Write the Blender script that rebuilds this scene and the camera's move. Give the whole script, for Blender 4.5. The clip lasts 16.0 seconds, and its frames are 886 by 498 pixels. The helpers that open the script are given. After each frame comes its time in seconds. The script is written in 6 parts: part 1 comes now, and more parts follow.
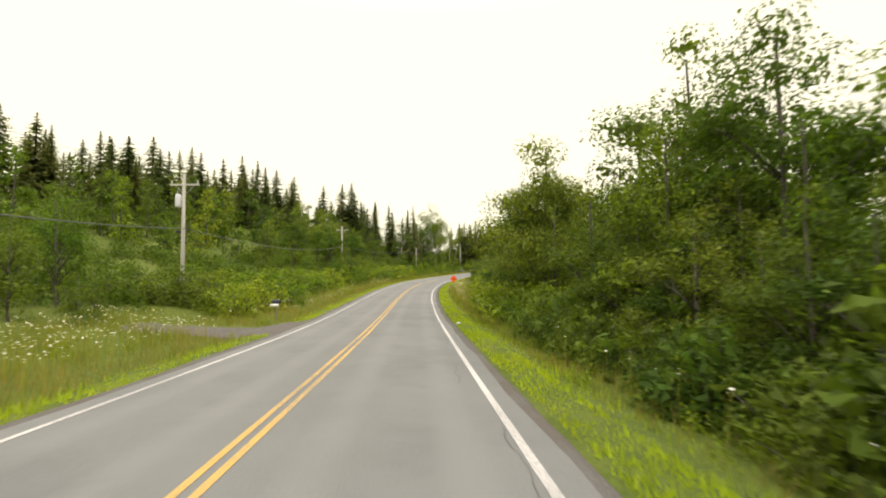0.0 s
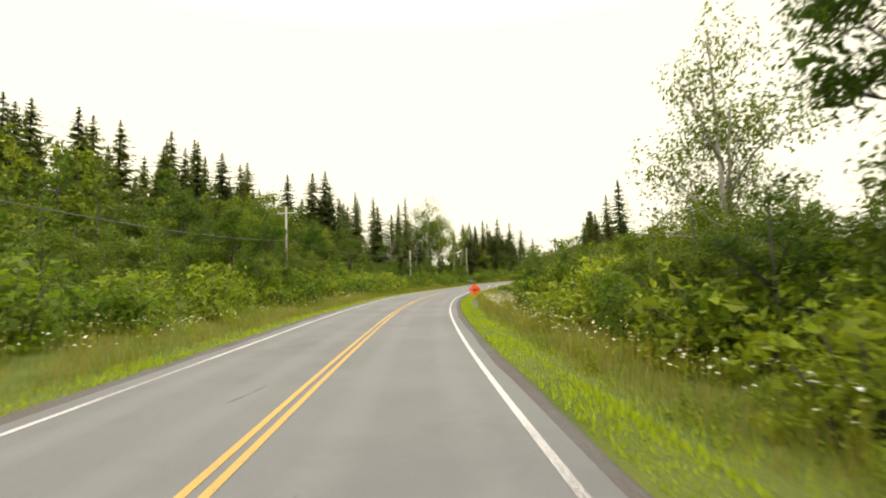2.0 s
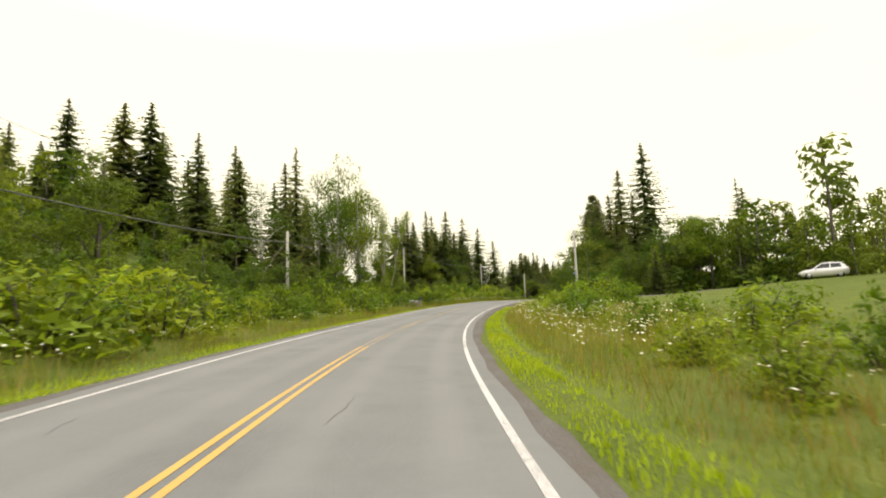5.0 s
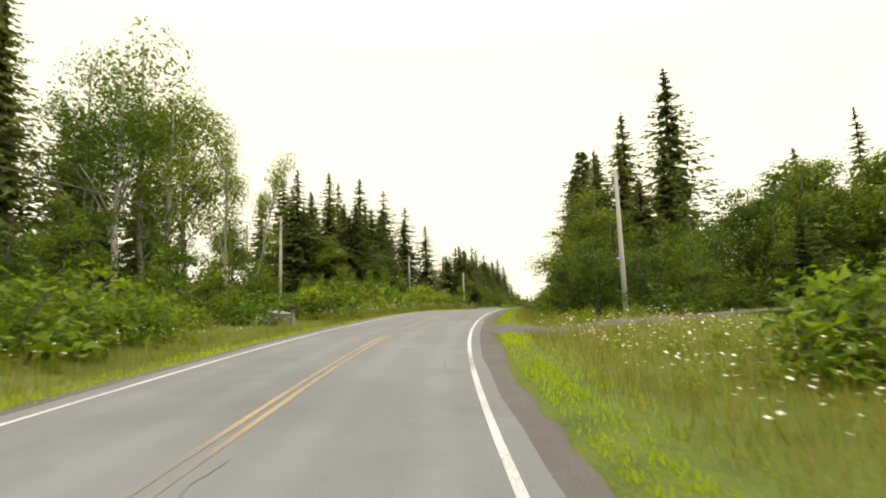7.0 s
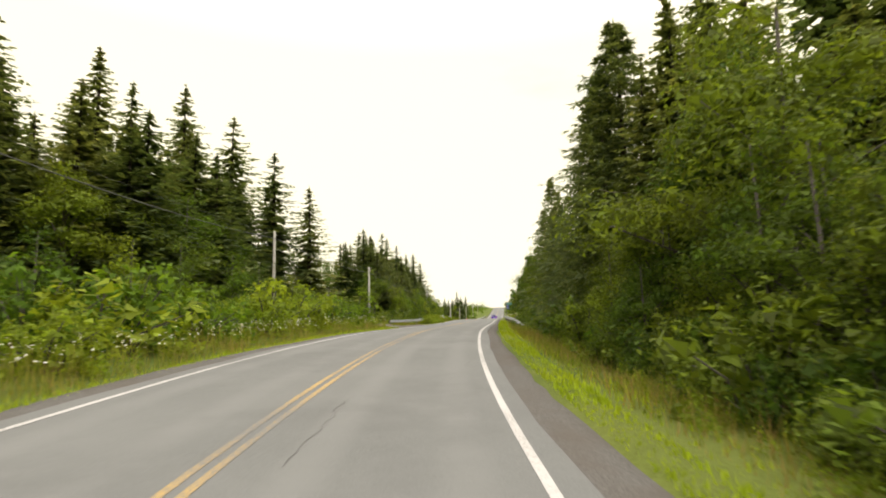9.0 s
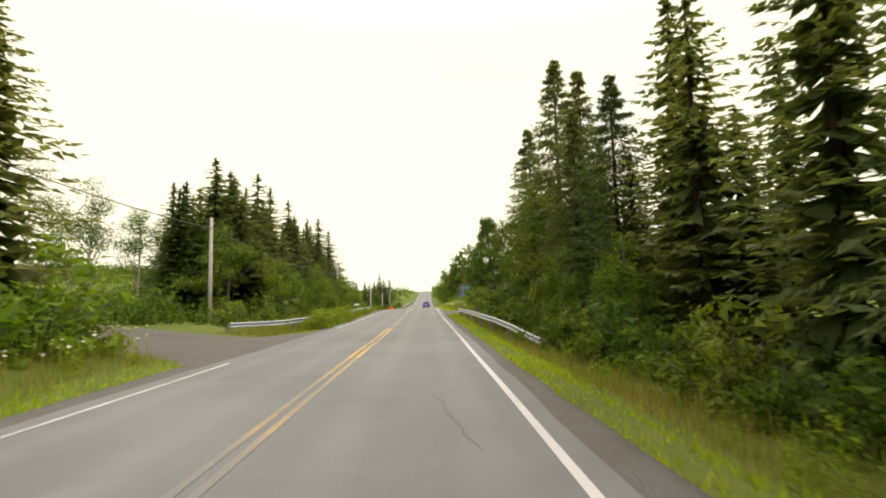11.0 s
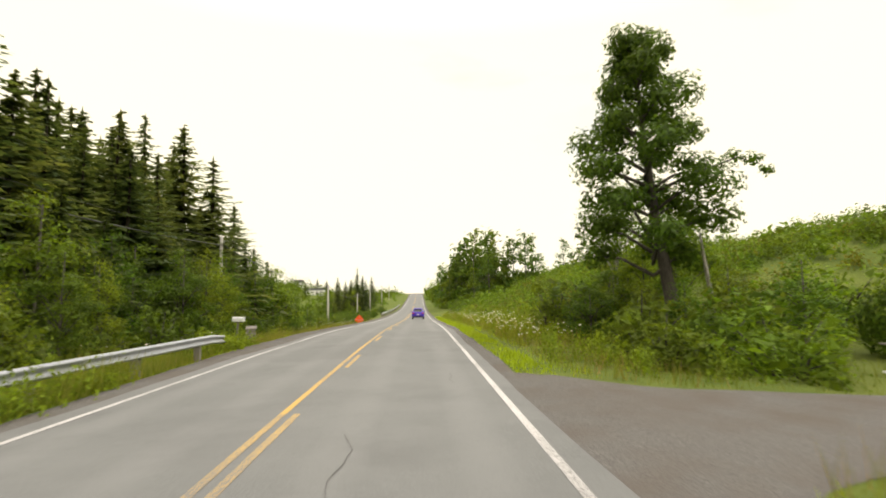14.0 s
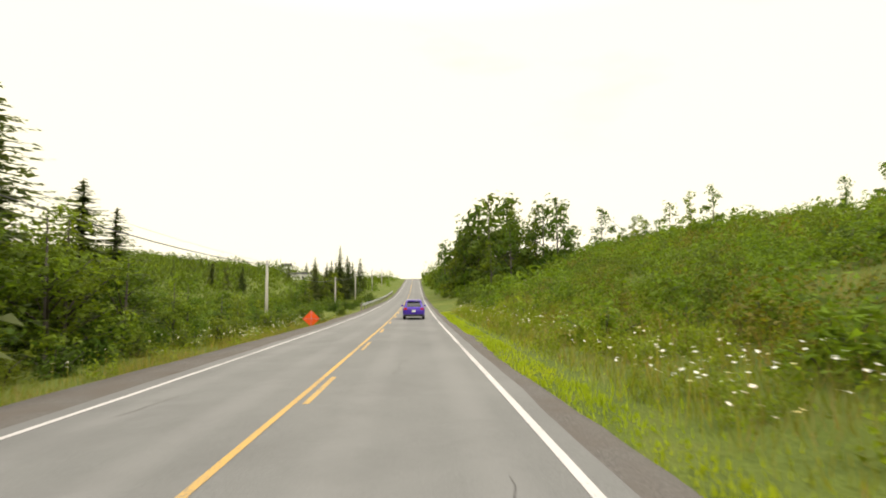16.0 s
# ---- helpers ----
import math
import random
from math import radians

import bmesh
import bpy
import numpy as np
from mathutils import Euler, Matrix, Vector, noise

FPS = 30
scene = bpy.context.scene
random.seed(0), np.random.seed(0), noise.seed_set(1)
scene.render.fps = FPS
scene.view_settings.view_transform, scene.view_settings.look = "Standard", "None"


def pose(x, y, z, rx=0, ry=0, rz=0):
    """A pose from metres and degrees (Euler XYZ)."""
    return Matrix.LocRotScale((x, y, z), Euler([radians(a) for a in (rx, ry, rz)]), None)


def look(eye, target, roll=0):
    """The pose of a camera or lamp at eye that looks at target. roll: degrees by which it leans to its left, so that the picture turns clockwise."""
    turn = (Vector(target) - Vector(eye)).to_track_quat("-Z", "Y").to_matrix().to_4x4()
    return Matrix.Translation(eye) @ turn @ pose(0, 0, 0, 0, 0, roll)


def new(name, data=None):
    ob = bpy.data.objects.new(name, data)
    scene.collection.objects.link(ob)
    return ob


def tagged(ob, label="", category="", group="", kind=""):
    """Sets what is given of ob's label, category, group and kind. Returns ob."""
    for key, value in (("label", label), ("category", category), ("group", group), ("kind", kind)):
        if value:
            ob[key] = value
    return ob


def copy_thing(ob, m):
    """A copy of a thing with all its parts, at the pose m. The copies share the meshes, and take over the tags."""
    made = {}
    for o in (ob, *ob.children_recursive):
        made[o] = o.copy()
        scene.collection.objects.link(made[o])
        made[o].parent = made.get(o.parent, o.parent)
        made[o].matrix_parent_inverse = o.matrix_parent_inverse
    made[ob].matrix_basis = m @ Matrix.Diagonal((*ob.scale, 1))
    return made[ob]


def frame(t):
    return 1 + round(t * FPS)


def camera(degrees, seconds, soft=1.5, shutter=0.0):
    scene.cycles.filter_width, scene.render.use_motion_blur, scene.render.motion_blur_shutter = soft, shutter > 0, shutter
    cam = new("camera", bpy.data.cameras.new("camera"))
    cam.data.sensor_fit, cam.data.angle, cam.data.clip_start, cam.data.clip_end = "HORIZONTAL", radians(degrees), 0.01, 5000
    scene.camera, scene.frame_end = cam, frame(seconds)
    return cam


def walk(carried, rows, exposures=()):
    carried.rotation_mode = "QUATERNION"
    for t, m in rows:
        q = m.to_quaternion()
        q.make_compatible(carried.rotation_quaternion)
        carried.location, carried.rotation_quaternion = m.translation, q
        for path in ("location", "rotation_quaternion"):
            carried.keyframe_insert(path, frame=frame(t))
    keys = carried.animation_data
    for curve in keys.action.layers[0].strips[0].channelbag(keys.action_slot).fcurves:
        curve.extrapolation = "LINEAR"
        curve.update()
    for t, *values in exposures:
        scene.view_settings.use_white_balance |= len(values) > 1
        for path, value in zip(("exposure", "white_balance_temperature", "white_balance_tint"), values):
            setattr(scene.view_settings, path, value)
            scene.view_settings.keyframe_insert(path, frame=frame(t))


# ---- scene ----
cam = camera(80.0, 16.0, soft=1.9, shutter=0.15)


def turned(yaw, pitch, roll):
    """Heading to the left of +y, tilt up, lean to the left, in degrees."""
    return (Matrix.Rotation(radians(yaw), 4, "Z") @ Matrix.Rotation(radians(90 + pitch), 4, "X")
            @ Matrix.Rotation(radians(roll), 4, "Z"))


PATH = [
    (0.0, pose(0.00, 0.00, 0.00) @ turned(8.68, 3.49, -0.67)),
    (0.5, pose(-2.14, 10.09, -0.18) @ turned(9.02, 3.36, -1.47)),
    (1.0, pose(-4.25, 20.18, -0.33) @ turned(8.97, 3.69, -1.44)),
    (1.5, pose(-6.34, 30.22, -0.35) @ turned(8.45, 4.19, -1.62)),
    (2.0, pose(-8.31, 40.16, -0.29) @ turned(7.97, 5.22, -1.96)),
    (2.5, pose(-10.14, 49.96, -0.16) @ turned(7.34, 6.02, -2.66)),
    (3.0, pose(-11.83, 59.59, 0.04) @ turned(6.64, 6.65, -2.97)),
    (3.5, pose(-13.32, 69.09, 0.30) @ turned(5.57, 7.16, -2.93)),
    (4.0, pose(-14.55, 78.49, 0.65) @ turned(4.02, 7.70, -2.06)),
    (4.2, pose(-14.97, 82.24, 0.80) @ turned(3.22, 7.57, -2.08)),
    (4.5, pose(-15.51, 87.84, 1.01) @ turned(1.94, 6.74, -2.06)),
    (5.0, pose(-16.11, 97.17, 1.36) @ turned(-0.37, 7.23, -2.17)),
    (5.5, pose(-16.33, 106.48, 1.70) @ turned(-2.70, 6.94, -2.23)),
    (6.0, pose(-16.17, 115.75, 2.06) @ turned(-4.94, 7.12, -2.34)),
    (6.3, pose(-15.91, 121.29, 2.28) @ turned(-6.27, 7.37, -2.72)),
    (6.5, pose(-15.66, 124.97, 2.44) @ turned(-7.16, 7.37, -2.48)),
    (7.0, pose(-14.84, 134.07, 2.86) @ turned(-9.20, 7.42, -1.91)),
    (7.5, pose(-13.64, 143.07, 3.28) @ turned(-11.46, 7.34, -1.63)),
    (8.0, pose(-12.18, 151.83, 3.70) @ turned(-14.00, 7.74, -1.38)),
    (8.5, pose(-10.27, 160.44, 4.16) @ turned(-16.93, 8.02, -0.72)),
    (9.0, pose(-8.02, 168.79, 4.59) @ turned(-19.45, 7.50, -1.32)),
    (9.5, pose(-5.37, 176.95, 4.96) @ turned(-22.00, 7.05, -1.65)),
    (9.7, pose(-4.23, 180.18, 5.09) @ turned(-22.87, 6.91, -1.86)),
    (10.0, pose(-2.43, 184.99, 5.23) @ turned(-24.15, 5.91, -1.73)),
    (10.5, pose(0.80, 192.91, 5.41) @ turned(-26.14, 5.86, -1.54)),
    (11.0, pose(4.27, 200.73, 5.53) @ turned(-27.74, 5.54, -1.34)),
    (11.5, pose(7.92, 208.47, 5.62) @ turned(-28.70, 5.13, -1.18)),
    (11.8, pose(10.16, 213.09, 5.66) @ turned(-28.90, 5.48, -1.18)),
    (12.0, pose(11.66, 216.17, 5.68) @ turned(-28.91, 5.23, -1.20)),
    (12.5, pose(15.40, 223.85, 5.71) @ turned(-28.82, 4.98, -1.32)),
    (13.0, pose(19.09, 231.51, 5.77) @ turned(-28.67, 4.81, -1.67)),
    (13.5, pose(22.72, 239.14, 5.87) @ turned(-28.55, 5.53, -0.86)),
    (14.0, pose(26.31, 246.62, 5.96) @ turned(-28.66, 5.83, -0.79)),
    (14.5, pose(29.93, 253.90, 6.03) @ turned(-28.96, 5.17, -1.06)),
    (15.0, pose(33.33, 261.10, 6.05) @ turned(-29.12, 5.27, -0.96)),
    (15.5, pose(36.86, 268.28, 6.09) @ turned(-29.09, 4.74, -0.72)),
    (16.0, pose(40.40, 275.46, 6.12) @ turned(-28.95, 4.33, -0.45)),
]
walk(cam, PATH)

# ---- world, sun, exposure ----
SUN_EL, SUN_AZ = radians(52), radians(-70)
world = bpy.data.worlds.new("overcast_sky")
scene.world = world
world.use_nodes = True
wn, wl = world.node_tree.nodes, world.node_tree.links
wn.clear()
w_out = wn.new("ShaderNodeOutputWorld")
w_bg = wn.new("ShaderNodeBackground")
w_sky = wn.new("ShaderNodeTexSky")
w_sky.sky_type, w_sky.sun_disc = "NISHITA", False
w_sky.sun_elevation, w_sky.sun_rotation = SUN_EL, radians(90) - SUN_AZ
w_gain = wn.new("ShaderNodeMix")
w_gain.data_type, w_gain.blend_type = "RGBA", "MULTIPLY"
w_gain.inputs[0].default_value = 1.0
w_gain.inputs[7].default_value = (0.16, 0.16, 0.16, 1)
w_map = wn.new("ShaderNodeTexCoord")
w_scale = wn.new("ShaderNodeMapping")
w_scale.inputs["Scale"].default_value = (1.2, 1.2, 4.0)
w_noise = wn.new("ShaderNodeTexNoise")
w_noise.inputs["Scale"].default_value, w_noise.inputs["Detail"].default_value = 1.7, 6
w_ramp = wn.new("ShaderNodeValToRGB")
w_ramp.color_ramp.elements[0].position, w_ramp.color_ramp.elements[1].position = 0.24, 0.36
w_ramp.color_ramp.elements[0].color = (0.55, 0.55, 0.55, 1)
w_mix = wn.new("ShaderNodeMix")
w_mix.data_type = "RGBA"
w_xyz = wn.new("ShaderNodeSeparateXYZ")
w_high = wn.new("ShaderNodeMapRange")
w_high.inputs["From Min"].default_value, w_high.inputs["From Max"].default_value = 0.46, 0.95
w_cloud = wn.new("ShaderNodeMix")
w_cloud.data_type = "RGBA"
w_cloud.inputs[6].default_value = (1.12, 1.03, 0.775, 1)
w_cloud.inputs[7].default_value = (1.95, 1.78, 1.68, 1)
wl.new(w_map.outputs["Generated"], w_xyz.inputs[0])
wl.new(w_xyz.outputs[2], w_high.inputs["Value"])
wl.new(w_high.outputs[0], w_cloud.inputs[0])
wl.new(w_cloud.outputs[2], w_mix.inputs[7])
wl.new(w_map.outputs["Generated"], w_scale.inputs["Vector"])
wl.new(w_scale.outputs[0], w_noise.inputs["Vector"])
wl.new(w_noise.outputs[0], w_ramp.inputs[0])
wl.new(w_ramp.outputs[0], w_mix.inputs[0])
wl.new(w_sky.outputs[0], w_gain.inputs[6])
wl.new(w_gain.outputs[2], w_mix.inputs[6])
wl.new(w_mix.outputs[2], w_bg.inputs[0])
wl.new(w_bg.outputs[0], w_out.inputs[0])
w_bg.inputs[1].default_value = 1.0

sun = new("sun", bpy.data.lights.new("sun", "SUN"))
sun.data.energy, sun.data.angle, sun.data.color = 1.2, radians(14), (1.0, 0.95, 0.86)
sun.matrix_world = look((math.cos(SUN_AZ) * math.cos(SUN_EL) * 100, math.sin(SUN_AZ) * math.cos(SUN_EL) * 100, math.sin(SUN_EL) * 100), (0, 0, 0))
scene.view_settings.exposure = 0.3

# ---- materials ----


def material(name, build):
    mat = bpy.data.materials.new(name)
    mat.use_nodes = True
    nt = mat.node_tree
    nt.nodes.clear()
    out = nt.nodes.new("ShaderNodeOutputMaterial")
    nt.links.new(build(nt), out.inputs[0])
    return mat


def node(nt, kind, **values):
    n = nt.nodes.new(kind)
    for key, value in values.items():
        n.inputs[key.replace("_", " ")].default_value = value
    return n


def coords(nt, scale=(1, 1, 1)):
    tc = nt.nodes.new("ShaderNodeTexCoord")
    mp = nt.nodes.new("ShaderNodeMapping")
    mp.inputs["Scale"].default_value = scale
    nt.links.new(tc.outputs["Object"], mp.inputs["Vector"])
    return mp.outputs[0]


def noise_tex(nt, scale, detail=4, vec=None, rough=0.55):
    n = node(nt, "ShaderNodeTexNoise", Scale=scale, Detail=detail, Roughness=rough)
    nt.links.new(vec if vec is not None else coords(nt), n.inputs["Vector"])
    return n.outputs[0]


def ramp(nt, fac, stops):
    r = nt.nodes.new("ShaderNodeValToRGB")
    els = r.color_ramp.elements
    while len(els) < len(stops):
        els.new(0.5)
    for e, (p, c) in zip(els, stops):
        e.position, e.color = p, (*c, 1) if len(c) == 3 else c
    nt.links.new(fac, r.inputs[0])
    return r.outputs[0]


def mixed(nt, fac, a, b, blend="MIX"):
    m = nt.nodes.new("ShaderNodeMix")
    m.data_type, m.blend_type = "RGBA", blend
    for slot, v in ((0, fac), (6, a), (7, b)):
        if isinstance(v, (int, float)):
            m.inputs[slot].default_value = v
        elif isinstance(v, tuple):
            m.inputs[slot].default_value = (*v, 1)
        else:
            nt.links.new(v, m.inputs[slot])
    return m.outputs[2]


def surface(nt, colour, rough=0.8, metal=0.0, bump=None, strength=0.3, dist=0.02, spec=0.5, coat=0.0):
    b = node(nt, "ShaderNodeBsdfPrincipled", Roughness=rough if isinstance(rough, float) else 0.5, Metallic=metal)
    b.inputs["Specular IOR Level"].default_value = spec
    b.inputs["Coat Weight"].default_value = coat
    if isinstance(colour, tuple):
        b.inputs["Base Color"].default_value = (*colour, 1)
    else:
        nt.links.new(colour, b.inputs["Base Color"])
    if not isinstance(rough, float):
        nt.links.new(rough, b.inputs["Roughness"])
    if bump is not None:
        bp = node(nt, "ShaderNodeBump", Strength=strength, Distance=dist)
        nt.links.new(bump, bp.inputs["Height"])
        nt.links.new(bp.outputs[0], b.inputs["Normal"])
    return b.outputs[0]


def asphalt(nt):
    fine = noise_tex(nt, 55, 5)
    wide = noise_tex(nt, 0.35, 5)
    tracks = noise_tex(nt, 1.0, 4, coords(nt, (0.5, 0.5, 0.5)))
    c = ramp(nt, fine, [(0.3, (0.120, 0.124, 0.119)), (0.7, (0.205, 0.210, 0.205))])
    c = mixed(nt, ramp(nt, wide, [(0.35, (0, 0, 0)), (0.7, (0.8, 0.8, 0.8))]), c, (0.193, 0.197, 0.191))
    c = mixed(nt, ramp(nt, tracks, [(0.55, (0, 0, 0)), (0.75, (0.35, 0.35, 0.35))]), c, (0.11, 0.11, 0.108))
    # wheel tracks, polished paler, and a darker strip between them
    lane = nt.nodes.new("ShaderNodeAttribute")
    lane.attribute_name = "across"
    wave = node(nt, "ShaderNodeMath")
    wave.operation = "MULTIPLY_ADD"
    wave.inputs[1].default_value, wave.inputs[2].default_value = 2 * math.pi / 1.7, -2 * math.pi * 1.05 / 1.7
    nt.links.new(lane.outputs["Fac"], wave.inputs[0])
    cosine = node(nt, "ShaderNodeMath")
    cosine.operation = "COSINE"
    nt.links.new(wave.outputs[0], cosine.inputs[0])
    along = noise_tex(nt, 0.5, 5)
    strength = node(nt, "ShaderNodeMath")
    strength.operation = "MULTIPLY"
    nt.links.new(cosine.outputs[0], strength.inputs[0])
    nt.links.new(along, strength.inputs[1])
    c = mixed(nt, ramp(nt, strength.outputs[0], [(0.05, (0, 0, 0)), (0.6, (0.55, 0.55, 0.55))]), c, (0.215, 0.218, 0.212))
    patch = noise_tex(nt, 0.12, 6, rough=0.7)
    c = mixed(nt, ramp(nt, patch, [(0.52, (0, 0, 0)), (0.60, (0.3, 0.3, 0.3))]), c, (0.12, 0.122, 0.12))
    return surface(nt, c, 0.85, bump=fine, strength=0.5, dist=0.006, spec=0.35)


def paint(colour, under=(0.17, 0.168, 0.16), worn=0.42):
    def build(nt):
        n = noise_tex(nt, 30, 8, rough=0.75)
        wide = nt.nodes.new("ShaderNodeMath")
        wide.operation = "MULTIPLY_ADD"
        wide.inputs[1].default_value, wide.inputs[2].default_value = 0.55, -0.27
        nt.links.new(noise_tex(nt, 0.16, 4), wide.inputs[0])
        total = nt.nodes.new("ShaderNodeMath")
        nt.links.new(n, total.inputs[0])
        nt.links.new(wide.outputs[0], total.inputs[1])
        n = total.outputs[0]
        m = ramp(nt, n, [(worn - 0.07, (1, 1, 1)), (worn + 0.05, (0, 0, 0))])
        tint = mixed(nt, noise_tex(nt, 1.2, 3), colour, tuple(v * 0.82 for v in colour))
        return surface(nt, mixed(nt, m, tint, under), 0.7, bump=n, strength=0.2, dist=0.004)
    return build


def gravel(nt):
    vor = node(nt, "ShaderNodeTexVoronoi", Scale=28.0)
    nt.links.new(coords(nt), vor.inputs["Vector"])
    c = ramp(nt, noise_tex(nt, 40, 4), [(0.3, (0.070, 0.067, 0.062)), (0.7, (0.190, 0.180, 0.167))])
    c = mixed(nt, ramp(nt, noise_tex(nt, 0.8, 4), [(0.4, (0, 0, 0)), (0.7, (1, 1, 1))]), c, (0.115, 0.100, 0.085))
    return surface(nt, c, 0.95, bump=vor.outputs["Distance"], strength=0.6, dist=0.02, spec=0.2)


def soil_grass(nt):
    big = noise_tex(nt, 0.09, 5)
    mid = noise_tex(nt, 0.9, 6)
    fine = noise_tex(nt, 14, 5)
    c = ramp(nt, mid, [(0.3, (0.050, 0.075, 0.011)), (0.55, (0.115, 0.150, 0.018)), (0.75, (0.18, 0.18, 0.040))])
    c = mixed(nt, ramp(nt, big, [(0.45, (0, 0, 0)), (0.65, (0.7, 0.7, 0.7))]), c, (0.19, 0.20, 0.04))
    c = mixed(nt, 0.5, c, ramp(nt, fine, [(0.3, (0.05, 0.08, 0.015)), (0.7, (0.16, 0.21, 0.05))]))
    return surface(nt, c, 0.95, bump=fine, strength=0.8, dist=0.08, spec=0.15)


def leafy(low, mid, high, translucent=0.35):
    def build(nt):
        geo = nt.nodes.new("ShaderNodeNewGeometry")
        info = nt.nodes.new("ShaderNodeObjectInfo")
        c = ramp(nt, geo.outputs["Random Per Island"], [(0.0, low), (0.55, mid), (1.0, high)])
        c = mixed(nt, ramp(nt, noise_tex(nt, 0.7, 3), [(0.4, (0, 0, 0)), (0.7, (0.45, 0.45, 0.45))]), c, low)
        sun_side = mixed(nt, 1.0, c, (1.2, 1.05, 0.9), "MULTIPLY")
        c = mixed(nt, ramp(nt, noise_tex(nt, 0.23, 4), [(0.45, (0, 0, 0)), (0.62, (0.8, 0.8, 0.8))]), c, sun_side)
        hsv = node(nt, "ShaderNodeHueSaturation")
        mr = nt.nodes.new("ShaderNodeMapRange")
        mr.inputs["To Min"].default_value, mr.inputs["To Max"].default_value = 0.468, 0.514
        nt.links.new(info.outputs["Random"], mr.inputs["Value"])
        nt.links.new(mr.outputs[0], hsv.inputs["Hue"])
        mv = nt.nodes.new("ShaderNodeMapRange")
        mv.inputs["To Min"].default_value, mv.inputs["To Max"].default_value = 1.28, 0.74
        nt.links.new(info.outputs["Random"], mv.inputs["Value"])
        nt.links.new(mv.outputs[0], hsv.inputs["Value"])
        nt.links.new(c, hsv.inputs["Color"])
        p = surface(nt, hsv.outputs[0], 0.6, spec=0.25)
        tr = nt.nodes.new("ShaderNodeBsdfTranslucent")
        warm = mixed(nt, 1.0, hsv.outputs[0], (1.25, 1.2, 0.6), "MULTIPLY")
        nt.links.new(warm, tr.inputs[0])
        ms = nt.nodes.new("ShaderNodeMixShader")
        ms.inputs[0].default_value = translucent
        nt.links.new(p, ms.inputs[1])
        nt.links.new(tr.outputs[0], ms.inputs[2])
        return ms.outputs[0]
    return build


def bark(a, b, scale=(6, 6, 1.2)):
    def build(nt):
        n = noise_tex(nt, 3, 6, coords(nt, scale))
        return surface(nt, ramp(nt, n, [(0.3, a), (0.7, b)]), 0.9, bump=n, strength=0.6, dist=0.03, spec=0.2)
    return build


def weathered(a, b, rough=0.8, scale=(9, 9, 0.8), metal=0.0):
    def build(nt):
        n = noise_tex(nt, 4, 7, coords(nt, scale))
        c = mixed(nt, noise_tex(nt, 1.1, 3), ramp(nt, n, [(0.3, a), (0.7, b)]), a)
        return surface(nt, c, rough, metal, bump=n, strength=0.25, dist=0.01)
    return build


ASPHALT = material("asphalt", asphalt)
WHITE_PAINT = material("white_paint", paint((0.60, 0.585, 0.57), worn=0.445))
YELLOW_PAINT = material("yellow_paint", paint((0.60, 0.38, 0.09), worn=0.43))
FADED_YELLOW = material("faded_yellow_paint", paint((0.50, 0.34, 0.12), worn=0.555))
LOST_YELLOW = material("nearly_lost_yellow_paint", paint((0.45, 0.33, 0.14), worn=0.60))
CRACK = material("crack_filler", weathered((0.075, 0.075, 0.072), (0.12, 0.12, 0.115), 0.7))
GRAVEL = material("gravel", gravel)
GROUND = material("grassy_soil", soil_grass)
SPRUCE = material("spruce_needles", leafy((0.068, 0.100, 0.038), (0.116, 0.162, 0.058), (0.180, 0.230, 0.080), 0.5))
BROAD = material("broad_leaves", leafy((0.070, 0.108, 0.011), (0.125, 0.215, 0.017), (0.22, 0.36, 0.030), 0.5))
DARK_BROAD = material("dark_leaves", leafy((0.056, 0.086, 0.012), (0.096, 0.162, 0.017), (0.16, 0.27, 0.028), 0.5))
SHRUB = material("shrub_leaves", leafy((0.088, 0.135, 0.011), (0.160, 0.260, 0.018), (0.27, 0.42, 0.036), 0.5))
OLIVE = material("olive_leaves", leafy((0.115, 0.120, 0.016), (0.195, 0.200, 0.026), (0.30, 0.29, 0.05), 0.45))
GRASS = material("grass_blades", leafy((0.125, 0.165, 0.017), (0.21, 0.255, 0.030), (0.32, 0.32, 0.080), 0.5))
LIME_GRASS = material("mown_grass_blades", leafy((0.165, 0.275, 0.010), (0.235, 0.385, 0.014), (0.31, 0.47, 0.03)))
DRY_GRASS = material("seeding_grass_blades", leafy((0.19, 0.17, 0.05), (0.28, 0.24, 0.085), (0.34, 0.27, 0.12), 0.45))
PETALS = material("white_petals", leafy((0.62, 0.64, 0.55), (0.74, 0.74, 0.66), (0.82, 0.82, 0.76), 0.3))
BARK = material("grey_bark", bark((0.05, 0.043, 0.036), (0.12, 0.105, 0.09)))
PALE_BARK = material("pale_bark", bark((0.20, 0.18, 0.15), (0.46, 0.43, 0.38)))
DARK_BARK = material("dark_bark", bark((0.035, 0.028, 0.022), (0.09, 0.07, 0.055)))
POLE_WOOD = material("weathered_pole_wood", weathered((0.40, 0.38, 0.35), (0.62, 0.59, 0.55)))
OLD_WOOD = material("grey_boards", weathered((0.16, 0.14, 0.12), (0.34, 0.31, 0.28)))
GALVANISED = material("galvanised_steel", weathered((0.36, 0.38, 0.42), (0.50, 0.52, 0.57), 0.48, (2, 2, 2), 0.5))

